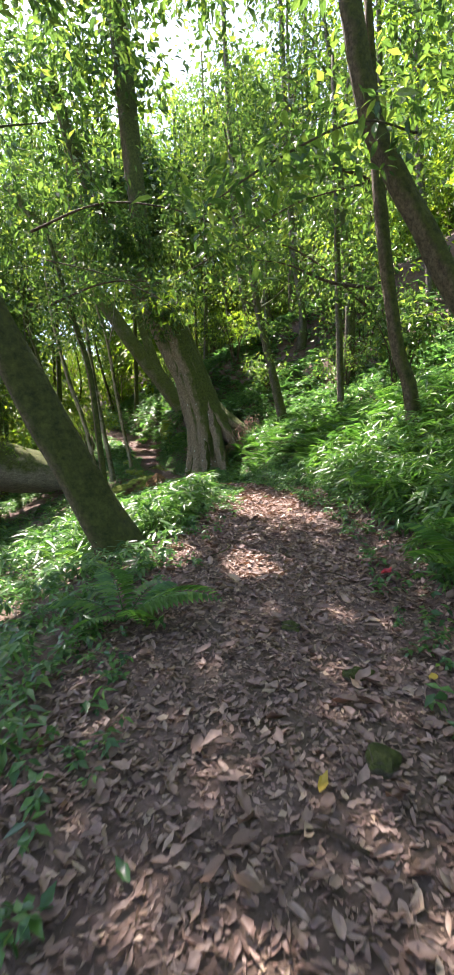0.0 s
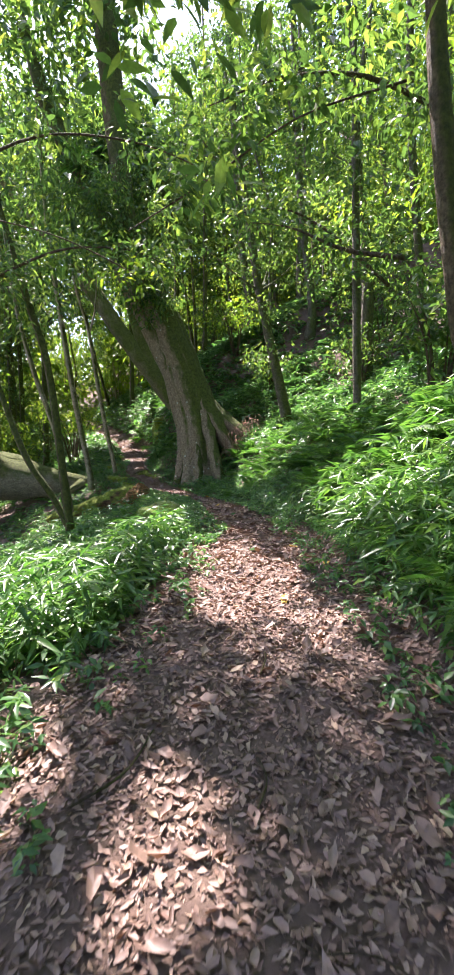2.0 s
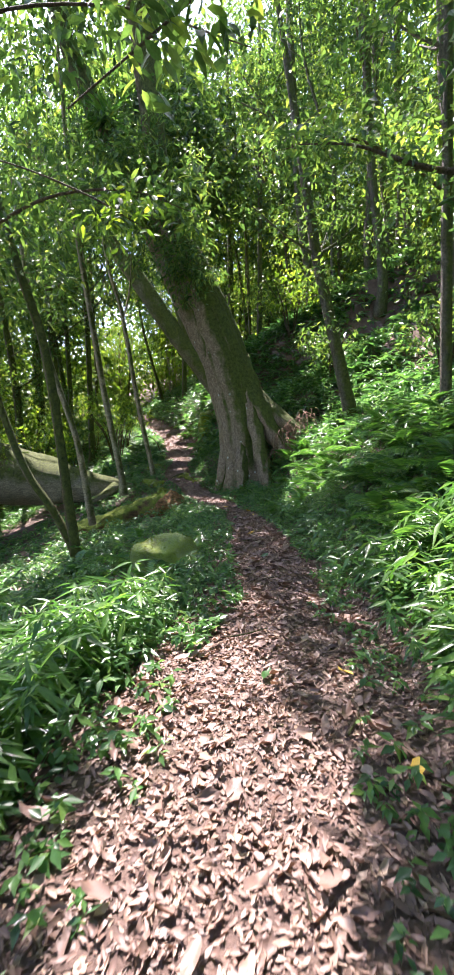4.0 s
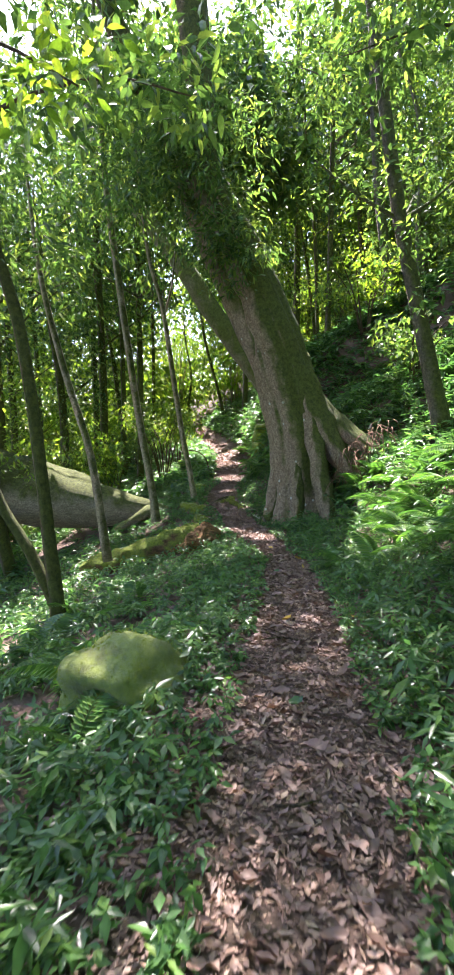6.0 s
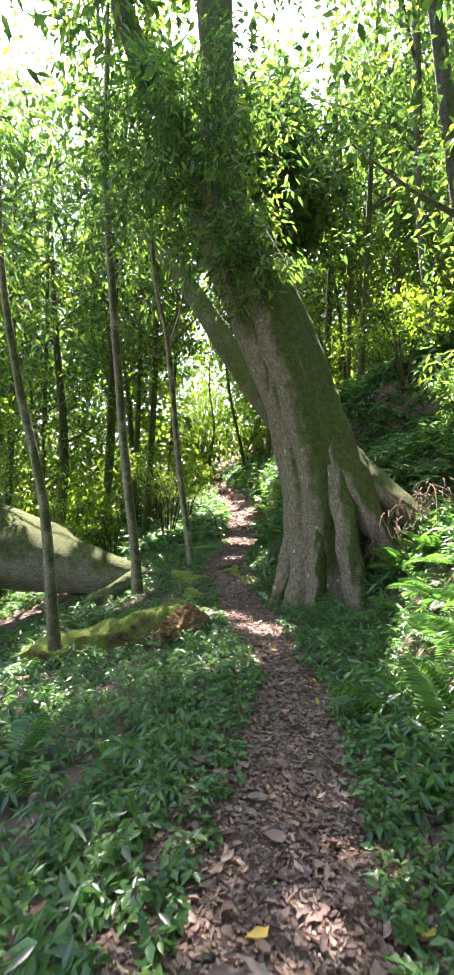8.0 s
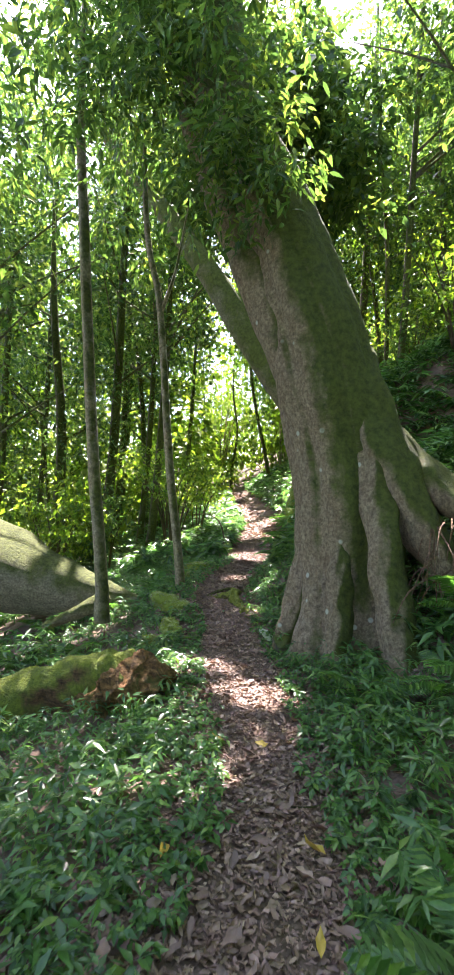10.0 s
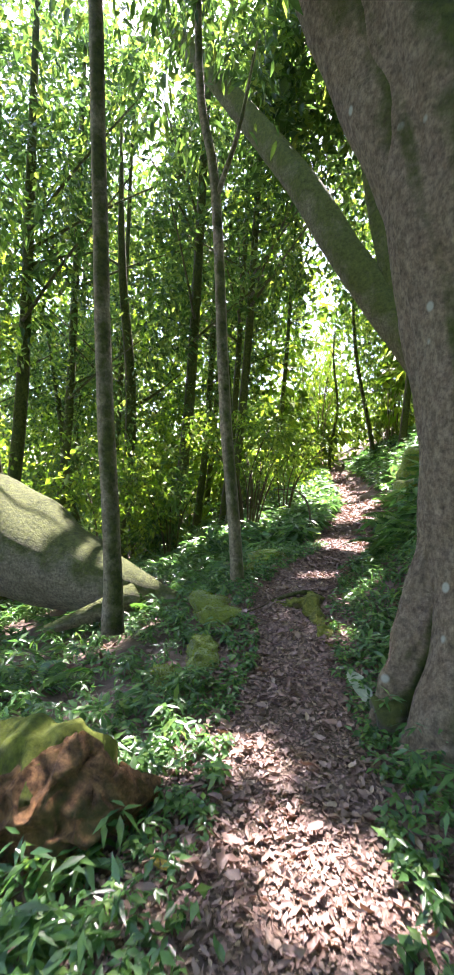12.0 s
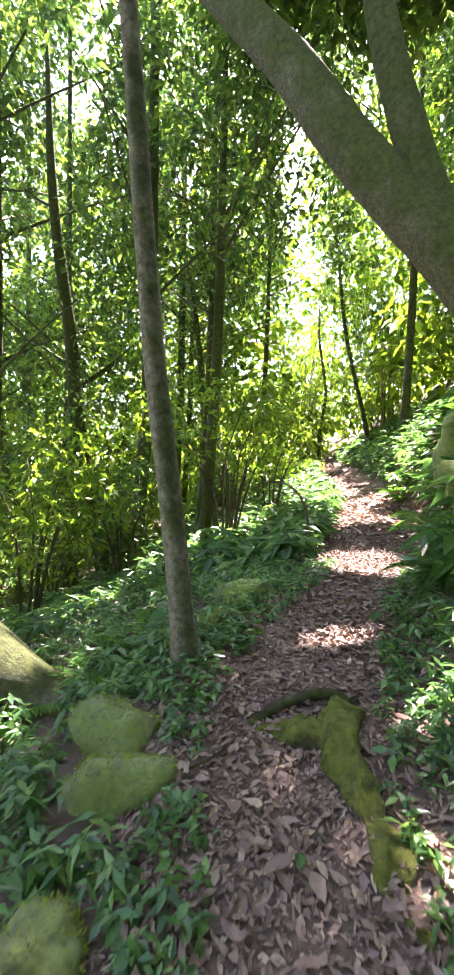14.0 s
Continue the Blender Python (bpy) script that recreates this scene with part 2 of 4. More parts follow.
# gaps in the leaf roof, by where the sun falls through them: x, y, half widths
GAPS = ((0.5, 6.4, 0.3, 0.75), (0.15, 7.7, 0.35, 0.5), (0.2, 3.95, 0.1, 0.16), (-0.8, 5.7, 0.35, 0.5), (-0.6, 4.4, 0.15, 0.2), (-2.6, 20.3, 0.08, 0.08), (-3.3, 21.7, 0.3, 0.2), (-0.45, 8.1, 0.5, 0.5), (-1.3, 7.7, 0.7, 0.7), (-2.1, 6.4, 0.8, 0.9), (2.5, 7.6, 0.8, 1.1),
        (1.3, 16.2, 0.9, 1.6), (0.95, 14.6, 0.35, 0.9), (-1.8, 4.6, 0.6, 0.6), (-2.7, 5.2, 0.8, 0.8), (1.6, 14.6, 0.6, 0.9), (0.9, 17.4, 0.5, 0.7), (3.7, 17.6, 1.1, 1.2), (4.2, 13.5, 1.0, 1.4),
        (-2.38, 18.48, 0.2, 0.2), (-1.65, 17.95, 0.3, 0.22), (-2.84, 18.2, 0.15, 0.15), (-1.44, 19.13, 0.2, 0.14), (-2.75, 21.15, 0.25, 0.15),
        (-4.0, 23.9, 0.5, 0.25), (-4.2, 24.6, 0.4, 0.3), (-6.3, 29.6, 0.6, 0.8), (-9.2, 34.5, 1.0, 1.4), (-10.8, 40.5, 1.6, 1.6), (-7.6, 31.6, 0.9, 1.0), (-8.0, 26.0, 1.0, 1.0), (-10.4, 22.8, 0.9, 0.9), (-5.6, 20.2, 0.7, 0.4), (-8.0, 20.0, 0.8, 0.4),
        (3.6, 8.6, 0.7, 0.7))


def open_sky(p):
    """True for points that stand in the way of a sunny gap, or in noise-shaped shafts cut through the high leaves off
    the trail to let sun in.
    """
    k = (p[:, 2] - 0.3) / SUN.z
    gx, gy = p[:, 0] - k * SUN.x, p[:, 1] - k * SUN.y
    bad = np.zeros(len(p), bool)
    for x, y, a, b in GAPS:
        bad |= ((gx - x) / (a + 0.2)) ** 2 + ((gy - y) / (b + 0.2)) ** 2 < 1
    side = gx - mid_path(gy)
    wild = (side < -3.4) | (side > 3.4) | (gy > 26)
    high = p[:, 2] > land(p[:, 0], p[:, 1]) + 4.5 + 3.0 * np.abs(wob(gx, gy, 0.6, 3))
    return bad | (wild & high & (wob(gx, gy, 1.15, 2) + 0.5 * wob(gx, gy, 2.9, 6) > 0.1))


def in_corridor(p, half=0.75, top=3.2):
    """True for points over the trail at walking height."""
    m = mid_path(p[:, 1])
    w = np.where(p[:, 1] < 21, half + 0.15, half)
    return (p[:, 1] < 42) & (np.abs(p[:, 0] - m) < w) & (p[:, 2] < land(p[:, 0], p[:, 1]) + top)


# ---- mesh makers ----
def raw_mesh(name, verts, faces, mat, smooth=False):
    """A mesh from numpy arrays; faces are rows of equal length."""
    me = bpy.data.meshes.new(name)
    faces = np.asarray(faces, np.int32)
    n, k = faces.shape
    me.vertices.add(len(verts))
    me.vertices.foreach_set("co", np.asarray(verts, np.float32).ravel())
    me.loops.add(n * k)
    me.loops.foreach_set("vertex_index", faces.ravel())
    me.polygons.add(n)
    me.polygons.foreach_set("loop_start", np.arange(0, n * k, k, dtype=np.int32))
    me.polygons.foreach_set("use_smooth", np.full(n, smooth))
    me.materials.append(mat)
    me.update(calc_edges=True)
    return me


# one leaf along +x, folded on its midrib: short (2 x 2 triangles) and fine (with a shoulder)
LEAF = (np.array([(0, 0, 0), (0.42, 0.24, 0.07), (1, 0, -0.1), (0.42, -0.24, 0.07)]), np.array([(0, 2, 1), (0, 3, 2)]))
FINE = (np.array([(0, 0, 0), (0.25, 0.13, 0.03), (0.6, 0.12, 0.0), (1, 0, -0.16), (0.6, -0.12, 0.0), (0.25, -0.13, 0.03), (0.3, 0, 0), (0.65, 0, -0.04)]),
        np.array([(0, 6, 1), (6, 7, 1), (1, 7, 2), (7, 3, 2), (0, 5, 6), (6, 5, 7), (5, 4, 7), (7, 4, 3)]))
LANCE = (np.array([(0, 0, 0), (0.38, 0.14, 0.02), (1, 0, -0.14), (0.38, -0.14, 0.02), (0.4, 0, -0.02)]), np.array([(0, 4, 1), (4, 2, 1), (0, 3, 4), (3, 2, 4)]))
OVAL = (np.array([(0, 0, 0), (0.22, 0.17, 0.05), (0.55, 0.21, 0.03), (0.82, 0.12, -0.03), (1, 0, -0.08), (0.82, -0.12, -0.03), (0.55, -0.21, 0.03), (0.22, -0.17, 0.05), (0.4, 0, 0)]),
        np.array([(8, i, (i % 8) + 1) if i else (8, 0, 1) for i in range(0, 8)][:7] + [(8, 7, 0)]))
DRY = (np.array([(0, 0, 0.06), (0.22, 0.15, 0.16), (0.55, 0.2, 0.2), (0.85, 0.1, 0.16), (1, 0, 0.3), (0.85, -0.12, 0.08), (0.55, -0.2, 0.12), (0.22, -0.15, 0.18), (0.5, 0, 0.0)]),
       np.array([(8, 0, 1), (8, 1, 2), (8, 2, 3), (8, 3, 4), (8, 4, 5), (8, 5, 6), (8, 6, 7), (8, 7, 0)]))


CURL = (np.array([(0, 0, 0.05), (0.35, 0.17, 0.17), (0.75, 0.13, 0.16), (1, 0, 0.26), (0.7, -0.15, 0.1), (0.3, -0.17, 0.17), (0.5, 0, 0.0)]), np.array([(6, 0, 1), (6, 1, 2), (6, 2, 3), (6, 3, 4), (6, 4, 5), (6, 5, 0)]))


def turns(yaw, pitch, roll):
    """Rotation matrices: roll about x, then pitch (up) about y, then yaw about z."""
    cy, sy, cp, sp, cr, sr = np.cos(yaw), np.sin(yaw), np.cos(pitch), np.sin(pitch), np.cos(roll), np.sin(roll)
    z = np.zeros_like(cy)
    rz = np.stack([np.stack([cy, -sy, z], -1), np.stack([sy, cy, z], -1), np.stack([z, z, z + 1], -1)], -2)
    ry = np.stack([np.stack([cp, z, -sp], -1), np.stack([z, z + 1, z], -1), np.stack([sp, z, cp], -1)], -2)
    rx = np.stack([np.stack([z + 1, z, z], -1), np.stack([z, cr, -sr], -1), np.stack([z, sr, cr], -1)], -2)
    return rz @ ry @ rx


def scatter(form, pos, yaw, pitch, roll, size, wide=None, torn=0.0):
    """Copies of a small form as one set of arrays."""
    v, f = form
    n, k = len(pos), len(v)
    s = np.asarray(size)[:, None, None] * (v[None] + (torn * rng.normal(size=(n, k, 3)) if torn else 0))
    if wide is not None:
        s = s * np.stack([np.ones(n), wide, np.ones(n)], -1)[:, None, :]
    out = np.einsum("nij,nkj->nki", turns(yaw, pitch, roll), s) + np.asarray(pos)[:, None, :]
    return out.reshape(-1, 3), (f[None] + (np.arange(n) * k)[:, None, None]).reshape(-1, f.shape[1])


def joined(sets):
    vs, fs, at = [], [], 0
    for v, f in sets:
        vs.append(v)
        fs.append(f + at)
        at += len(v)
    return np.concatenate(vs), np.concatenate(fs)


def part(name, me, parent, label=""):
    ob = new(name, me)
    ob.parent = parent
    return tagged(ob, label)


def base(name, x, y, z):
    ob = new(name)
    ob.location = (x, y, z)
    ob.empty_display_size = 0.2
    return ob


def spline(points, steps):
    """Points and radii along a smooth curve through rows of x, y, z, r."""
    p = np.array(points, float)
    q = np.concatenate([[2 * p[0] - p[1]], p, [2 * p[-1] - p[-2]]])
    out = []
    for i in range(1, len(q) - 2):
        u = np.linspace(0, 1, steps, endpoint=False)[:, None]
        a, b, c, d = q[i - 1], q[i], q[i + 1], q[i + 2]
        out.append(0.5 * (2 * b + (c - a) * u + (2 * a - 5 * b + 4 * c - d) * u ** 2 + (3 * b - a - 3 * c + d) * u ** 3))
    out.append(p[-1:])
    out = np.concatenate(out)
    out[:, 3] = np.maximum(out[:, 3], 0.002)
    return out


def limb(points, sides=12, steps=6, rough=0.06, seed=0, flutes=None):
    """A tapering round limb through rows of x, y, z, r; flutes(angle, along) scales the radius."""
    p = spline(points, steps)
    n = len(p)
    way = np.gradient(p[:, :3], axis=0)
    way /= np.linalg.norm(way, axis=1)[:, None] + 1e-9
    ref = np.where(np.abs(way[:, 2:3]) > 0.5, np.array([[0.0, 1.0, 0.0]]), np.array([[0.0, 0.0, 1.0]]))
    if np.any(np.abs(way[:, 2]) > 0.5) and np.any(np.abs(way[:, 2]) <= 0.5):
        ref = np.tile(np.array([[0.13, 0.97, 0.2]]), (n, 1))
    u = np.cross(ref, way)
    u /= np.linalg.norm(u, axis=1)[:, None] + 1e-9
    w = np.cross(way, u)
    a = np.linspace(0, 2 * np.pi, sides, endpoint=False)
    along = np.linspace(0, 1, n)
    rad = p[:, 3:4] * (1 + rough * np.sin(3 * a + 7 * along[:, None] + seed) + 0.6 * rough * np.sin(5 * a - 23 * along[:, None] + 2 * seed) + 0.5 * rough * np.sin(41 * along[:, None] + seed + 2 * np.cos(a)))
    if flutes:
        rad = rad * flutes(a[None, :], along[:, None])
    v = p[:, None, :3] + rad[..., None] * (np.cos(a)[None, :, None] * u[:, None] + np.sin(a)[None, :, None] * w[:, None])
    v = v.reshape(-1, 3)
    i, j = np.meshgrid(np.arange(n - 1), np.arange(sides), indexing="ij")
    k = (j + 1) % sides
    f = np.stack([i * sides + j, i * sides + k, (i + 1) * sides + k, (i + 1) * sides + j], -1).reshape(-1, 4)
    c0, c1 = len(v), len(v) + 1
    v = np.concatenate([v, p[:1, :3], p[-1:, :3] + way[-1:] * p[-1:, 3:4] * 0.4])
    s = np.arange(sides)
    t = (s + 1) % sides
    caps = np.concatenate([np.stack([np.full(sides, c0), t, s, s], -1), np.stack([np.full(sides, c1), (n - 1) * sides + s, (n - 1) * sides + t, (n - 1) * sides + t], -1)])
    return v, f, caps


def limb_mesh(name, limbs, mat):
    """One mesh of several limbs."""
    vs, fs, at = [], [], 0
    for v, f, caps in limbs:
        vs.append(v)
        fs.append(np.concatenate([f[:, [0, 1, 2]], f[:, [0, 2, 3]], caps[:, :3]]) + at)
        at += len(v)
    return raw_mesh(name, np.concatenate(vs), np.concatenate(fs), mat, True)


def crumple(v, amount, scale, seed=0):
    """Pushes points about by smooth noise."""
    return np.array([Vector(p) + amount * noise.noise_vector(Vector(p) * scale + Vector((seed * 5.3, 0, 0))) for p in v])


def ball_points(n, spread):
    d = rng.normal(size=(n, 3))
    d /= np.linalg.norm(d, axis=1)[:, None]
    return d * (rng.random(n) ** 0.45)[:, None] * np.asarray(spread)


def foliage(centres, per, spread, size, form=LEAF, droop=0.5, wide=1.0, gaps=True, clear=True):
    """Leaves in tufts round the given twig ends, hanging outward."""
    c = np.repeat(np.asarray(centres), per, axis=0)
    n = len(c)
    o = ball_points(n, (spread, spread, spread * 0.6))
    p = c + o
    keep = np.ones(n, bool)
    if gaps:
        keep &= ~open_sky(p)
    if clear:
        keep &= ~in_corridor(p)
    keep &= p[:, 2] > land(p[:, 0], p[:, 1]) + 0.05
    p, o = p[keep], o[keep]
    n = len(p)
    yaw = np.arctan2(o[:, 1], o[:, 0]) + rng.normal(0, 0.9, n)
    return scatter(form, p, yaw, rng.normal(-droop, 0.4, n), rng.normal(0, 0.6, n), size * rng.uniform(0.6, 1.3, n), wide * rng.uniform(0.8, 1.2, n))


# ---- ground: one sheet ----
def ground_sheet():
    gx = np.concatenate([-np.geomspace(12, 260, 34)[::-1], np.arange(-11.8, 8.2, 0.16), np.geomspace(8.4, 260, 36)])
    gy = np.concatenate([-np.geomspace(4, 240, 24)[::-1], np.arange(-3.8, 32, 0.16), np.geomspace(32.2, 300, 40)])
    xx, yy = np.meshgrid(gx, gy, indexing="ij")
    v = np.stack([xx, yy, land(xx, yy)], -1).reshape(-1, 3)
    ny = len(gy)
    i, j = np.meshgrid(np.arange(len(gx) - 1), np.arange(ny - 1), indexing="ij")
    f = np.stack([i * ny + j, (i + 1) * ny + j, (i + 1) * ny + j + 1, i * ny + j + 1], -1).reshape(-1, 4)
    tagged(new("ground", raw_mesh("ground", v, f, M_SOIL, True)), "dark brown forest soil of a trail along a slope", "ground", kind="structure")


ground_sheet()


# ---- the big leaning tree ----
def big_tree():
    tree = base("leaning_tree", -0.85, 19.4, land(-0.85, 19.4))
    tagged(tree, "huge leaning forest tree with grey mossy bark and fluted roots", "tree")
    tree_inv = Matrix.Translation(tree.location).inverted()

    def flutes(a, s):
        foot = np.clip(1 - s / 0.24, 0, 1)
        return 1 + foot ** 1.3 * (0.12 + 0.42 * np.abs(np.cos(3.5 * a + 0.9)) ** 0.7 - 0.1 + 0.1 * np.cos(9 * a + 2)) - 0.07 * np.cos(4 * a + 1.0 + 1.5 * s) ** 8 + 0.02 * foot * np.cos(13 * a + 9 * s)

    def add(name, limbs, mat, label=""):
        ob = part(name, limb_mesh(name, limbs, mat), tree, label)
        ob.matrix_parent_inverse = tree_inv
        return ob

    trunk = [(-0.72, 19.45, -0.55, 0.78), (-0.8, 19.45, 0.3, 0.72), (-0.92, 19.42, 1.3, 0.7), (-1.08, 19.4, 2.6, 0.68), (-1.45, 19.35, 3.8, 0.66), (-1.85, 19.3, 5.0, 0.6),
             (-2.5, 19.3, 6.5, 0.53), (-3.0, 19.3, 7.6, 0.46)]
    bole = limb(trunk, 96, 18, 0.02, 1, flutes)
    add("trunk", [(crumple(crumple(bole[0], 0.07, 1.0, 4), 0.014, 5.0, 9), bole[1], bole[2])], M_BIG)
    add("right_fork", [limb([(-2.7, 19.3, 7.0, 0.3), (-2.95, 19.3, 8.6, 0.3), (-3.05, 19.3, 10, 0.33), (-3.2, 19.3, 12.5, 0.36), (-3.4, 19.3, 16.7, 0.34), (-3.4, 19.5, 21, 0.22)], 16, 6, 0.03, 2)], M_MOSSBARK)
    add("left_fork", [limb([(-2.9, 19.3, 7.3, 0.4), (-3.6, 19.4, 8.6, 0.36), (-4.4, 19.5, 9.9, 0.3), (-5.4, 19.7, 12, 0.24), (-6.2, 20, 15, 0.15)], 14, 5, 0.04, 3)], M_MOSSBARK)
    ridge = limb([(-1.1, 19.3, 1.6, 0.3), (-1.45, 19.25, 2.9, 0.36), (-1.9, 19.2, 4.1, 0.38), (-2.4, 19.2, 5.2, 0.36), (-3.1, 19.25, 6.7, 0.3), (-3.5, 19.3, 7.6, 0.2)], 28, 10, 0.04, 6)
    add("fused_stem", [(crumple(ridge[0], 0.04, 2.0, 3), ridge[1], ridge[2])], M_BIG, "paler stem grown together with the trunk")
    for sx, pts in enumerate([[(-1.25, 19.3, 1.5, 0.1), (-1.42, 19.15, 0.6, 0.15), (-1.5, 19.05, 0.05, 0.15), (-1.63, 18.95, -0.33, 0.1), (-1.75, 18.88, -0.5, 0.04)],
                              [(-0.85, 19.25, 3.0, 0.2), (-0.5, 18.9, 1.7, 0.2), (-0.33, 18.6, 0.8, 0.19), (-0.2, 18.45, 0.2, 0.21), (-0.12, 18.3, -0.25, 0.18), (-0.1, 18.15, -0.5, 0.1)],
                              [(-0.95, 19.05, 1.6, 0.08), (-0.88, 18.78, 0.8, 0.13), (-0.86, 18.62, 0.2, 0.15), (-0.86, 18.5, -0.4, 0.16)],
                              [(-0.95, 19.3, 3.4, 0.3), (-0.45, 19.05, 2.2, 0.27), (0.0, 18.9, 1.3, 0.24), (0.45, 18.75, 0.6, 0.22), (0.62, 18.65, 0.1, 0.16)],
                              [(-0.8, 19.35, 2.6, 0.25), (-0.05, 19.2, 1.9, 0.24), (0.7, 18.95, 1.35, 0.18), (1.15, 18.8, 1.2, 0.12), (1.6, 18.6, 1.25, 0.05)]]):
        root = limb(pts, 20, 9, 0.1, sx)
        add("buttress_root", [(crumple(root[0], 0.05, 2.5, sx), root[1], root[2])], M_BIG)
    # dry rootlets and torn bank beside the trunk
    thin = []
    for k in range(70):
        o = np.array((rng.uniform(0.1, 1.2), rng.uniform(18.35, 18.8), 0.0))
        o[2] = max(float(land(o[0], o[1])) + 0.3, 0.75) + rng.uniform(0.0, 0.6)
        e = rng.normal(0, 0.12, 3)
        thin.append(limb([(*o, 0.012), (*(o + e + (0, -0.12, -0.1)), 0.009), (*(o + 1.6 * e + (0, -0.2, -0.35)), 0.004)], 5, 3, 0.1, k))
    ob = add("root_tangle", thin, M_DRYROOT, "tangle of reddish dry rootlets")
    ob["kind"] = "stuff"
    # hanging fern nest on the left fork
    n = 60
    a = rng.uniform(0, 6.28, n)
    v, f = scatter(FINE, np.tile((-4.25, 19.1, 9.9), (n, 1)), a, rng.uniform(-0.9, 1.1, n), rng.normal(0, 0.3, n), rng.uniform(0.6, 1.1, n), np.full(n, 0.5))
    ob = part("nest_fern", raw_mesh("nest_fern", v, f, M_FERN), tree, "strap-leaved fern perched in the fork")
    ob.matrix_parent_inverse = tree_inv
    # crown
    c = np.concatenate([np.array((-3.4, 19.5, 17)) + ball_points(150, (5, 5, 4)), np.array((-6.0, 20, 14)) + ball_points(110, (4, 4, 3))])
    v, f = foliage(c, 26, 0.9, 0.34)
    ob = part("crown", raw_mesh("crown", v, f, M_CANOPY), tree)
    ob.matrix_parent_inverse = tree_inv
    # leafy epiphytes round the bend of the trunk
    c = np.concatenate([np.array((-3.2, 18.3, 7.6)) + ball_points(210, (2.1, 0.9, 2.1)), np.array((-2.1, 18.45, 5.7)) + ball_points(60, (1.0, 0.5, 0.9)), np.array((-4.4, 18.9, 8.6)) + ball_points(90, (1.6, 1.0, 1.6))])
    v, f = foliage(c, 22, 0.4, 0.17, FINE, gaps=False)
    ob = part("climbing_leaves", raw_mesh("climbing_leaves", v, f, M_CANOPY), tree, "leafy climbers hugging the bend of the trunk")
    ob.matrix_parent_inverse = tree_inv


big_tree()


# ---- other trees ----
def tree_thing(name, label, limbs, bark, blobs, leaves, leaf=0.2, mat=None, tufts=0.6, form=LEAF, group="", sides=10, droop=0.5, gaps=True, wide=1.0):
    """A tree: trunk with its limbs, and a crown of tufts in the given blobs (x, y, z, rx, ry, rz, tufts)."""
    x, y, z = limbs[0][0][:3]
    tree = base(name, x, y, land(x, y))
    tagged(tree, label, "tree", group)
    inv = Matrix.Translation(tree.location).inverted()
    for i, pts in enumerate(limbs):
        nm = "trunk" if i == 0 else "limb"
        ob = part(nm, limb_mesh(nm, [limb(pts, sides, 5, 0.05, i + x)], bark), tree)
        ob.matrix_parent_inverse = inv
    if blobs:
        c = np.concatenate([np.array(b[:3]) + ball_points(int(b[6]), b[3:6]) for b in blobs])
        v, f = foliage(c, leaves, tufts, leaf, form, droop, gaps=gaps, wide=wide)
        ob = part("crown", raw_mesh("crown", v, f, mat or M_CANOPY), tree)
        ob.matrix_parent_inverse = inv
    return tree


# leaning tree beside the start of the walk
tree_thing("mossy_tree", "leaning tree with dark mossy bark beside the trail",
           [[(-0.95, 4.95, -0.1, 0.34), (-1.16, 4.98, 0.2, 0.27), (-1.45, 5.0, 0.8, 0.22), (-1.9, 5.0, 1.75, 0.2), (-2.35, 5.0, 2.75, 0.19), (-3.0, 5.1, 4.4, 0.17), (-3.5, 5.4, 7, 0.14), (-3.6, 5.8, 10, 0.08)],
            [(-3.3, 5.2, 5.6, 0.08), (-2.6, 5.8, 7.0, 0.05), (-2.0, 6.6, 8.2, 0.02)]], M_MOSSBARK,
           # the second blob is an added crown high overhead that shades the trail
           [(-3.3, 6, 9.5, 3, 3, 2.2, 70), (-2.7, 9.0, 10.3, 3.2, 3.4, 1.4, 190)], 22, 0.24, sides=20)
# leaning trunk behind the big tree
tree_thing("leaning_tree", "smooth grey-green leaning tree with a forked trunk on the bank",
           [[(-0.9, 25.1, 0.6, 0.5), (-2.0, 25, 2.2, 0.44), (-3.3, 25, 4.0, 0.4), (-4.4, 25, 5.5, 0.36), (-5.8, 25, 7.7, 0.33), (-7.6, 25, 10.1, 0.27), (-10.2, 25, 13.4, 0.18)],
            [(-3.0, 25, 3.6, 0.28), (-3.55, 25, 4.9, 0.24), (-4.2, 25, 7.5, 0.21), (-4.6, 25, 11, 0.15)]], M_LIMB,
           [(-8, 25.5, 13, 4, 4, 3, 90), (-4.5, 26, 13, 3, 3, 3, 60)], 24, 0.3, sides=18)
# slender stems between trail and slope
SAPLINGS = "slender trees beside the trail"
SL = "slender straight sapling with pale banded bark and light foliage"
tree_thing("sapling", SL, [[(-4.16, 20.9, -0.35, 0.12), (-4.2, 20.9, 0.2, 0.085), (-4.46, 20.9, 1.8, 0.08), (-4.62, 20.9, 3.05, 0.075), (-4.88, 20.9, 5.26, 0.065), (-5.26, 20.9, 6.94, 0.055), (-5.6, 21, 11, 0.04)],
                           [(-4.85, 20.9, 5.0, 0.045), (-4.6, 21, 5.9, 0.03), (-4.5, 21.2, 7.2, 0.015)]], M_SAPLING, [(-5.3, 21, 8.5, 1.6, 1.6, 2.5, 55)], 18, 0.24, tufts=0.5, form=FINE, group=SAPLINGS, droop=0.9)
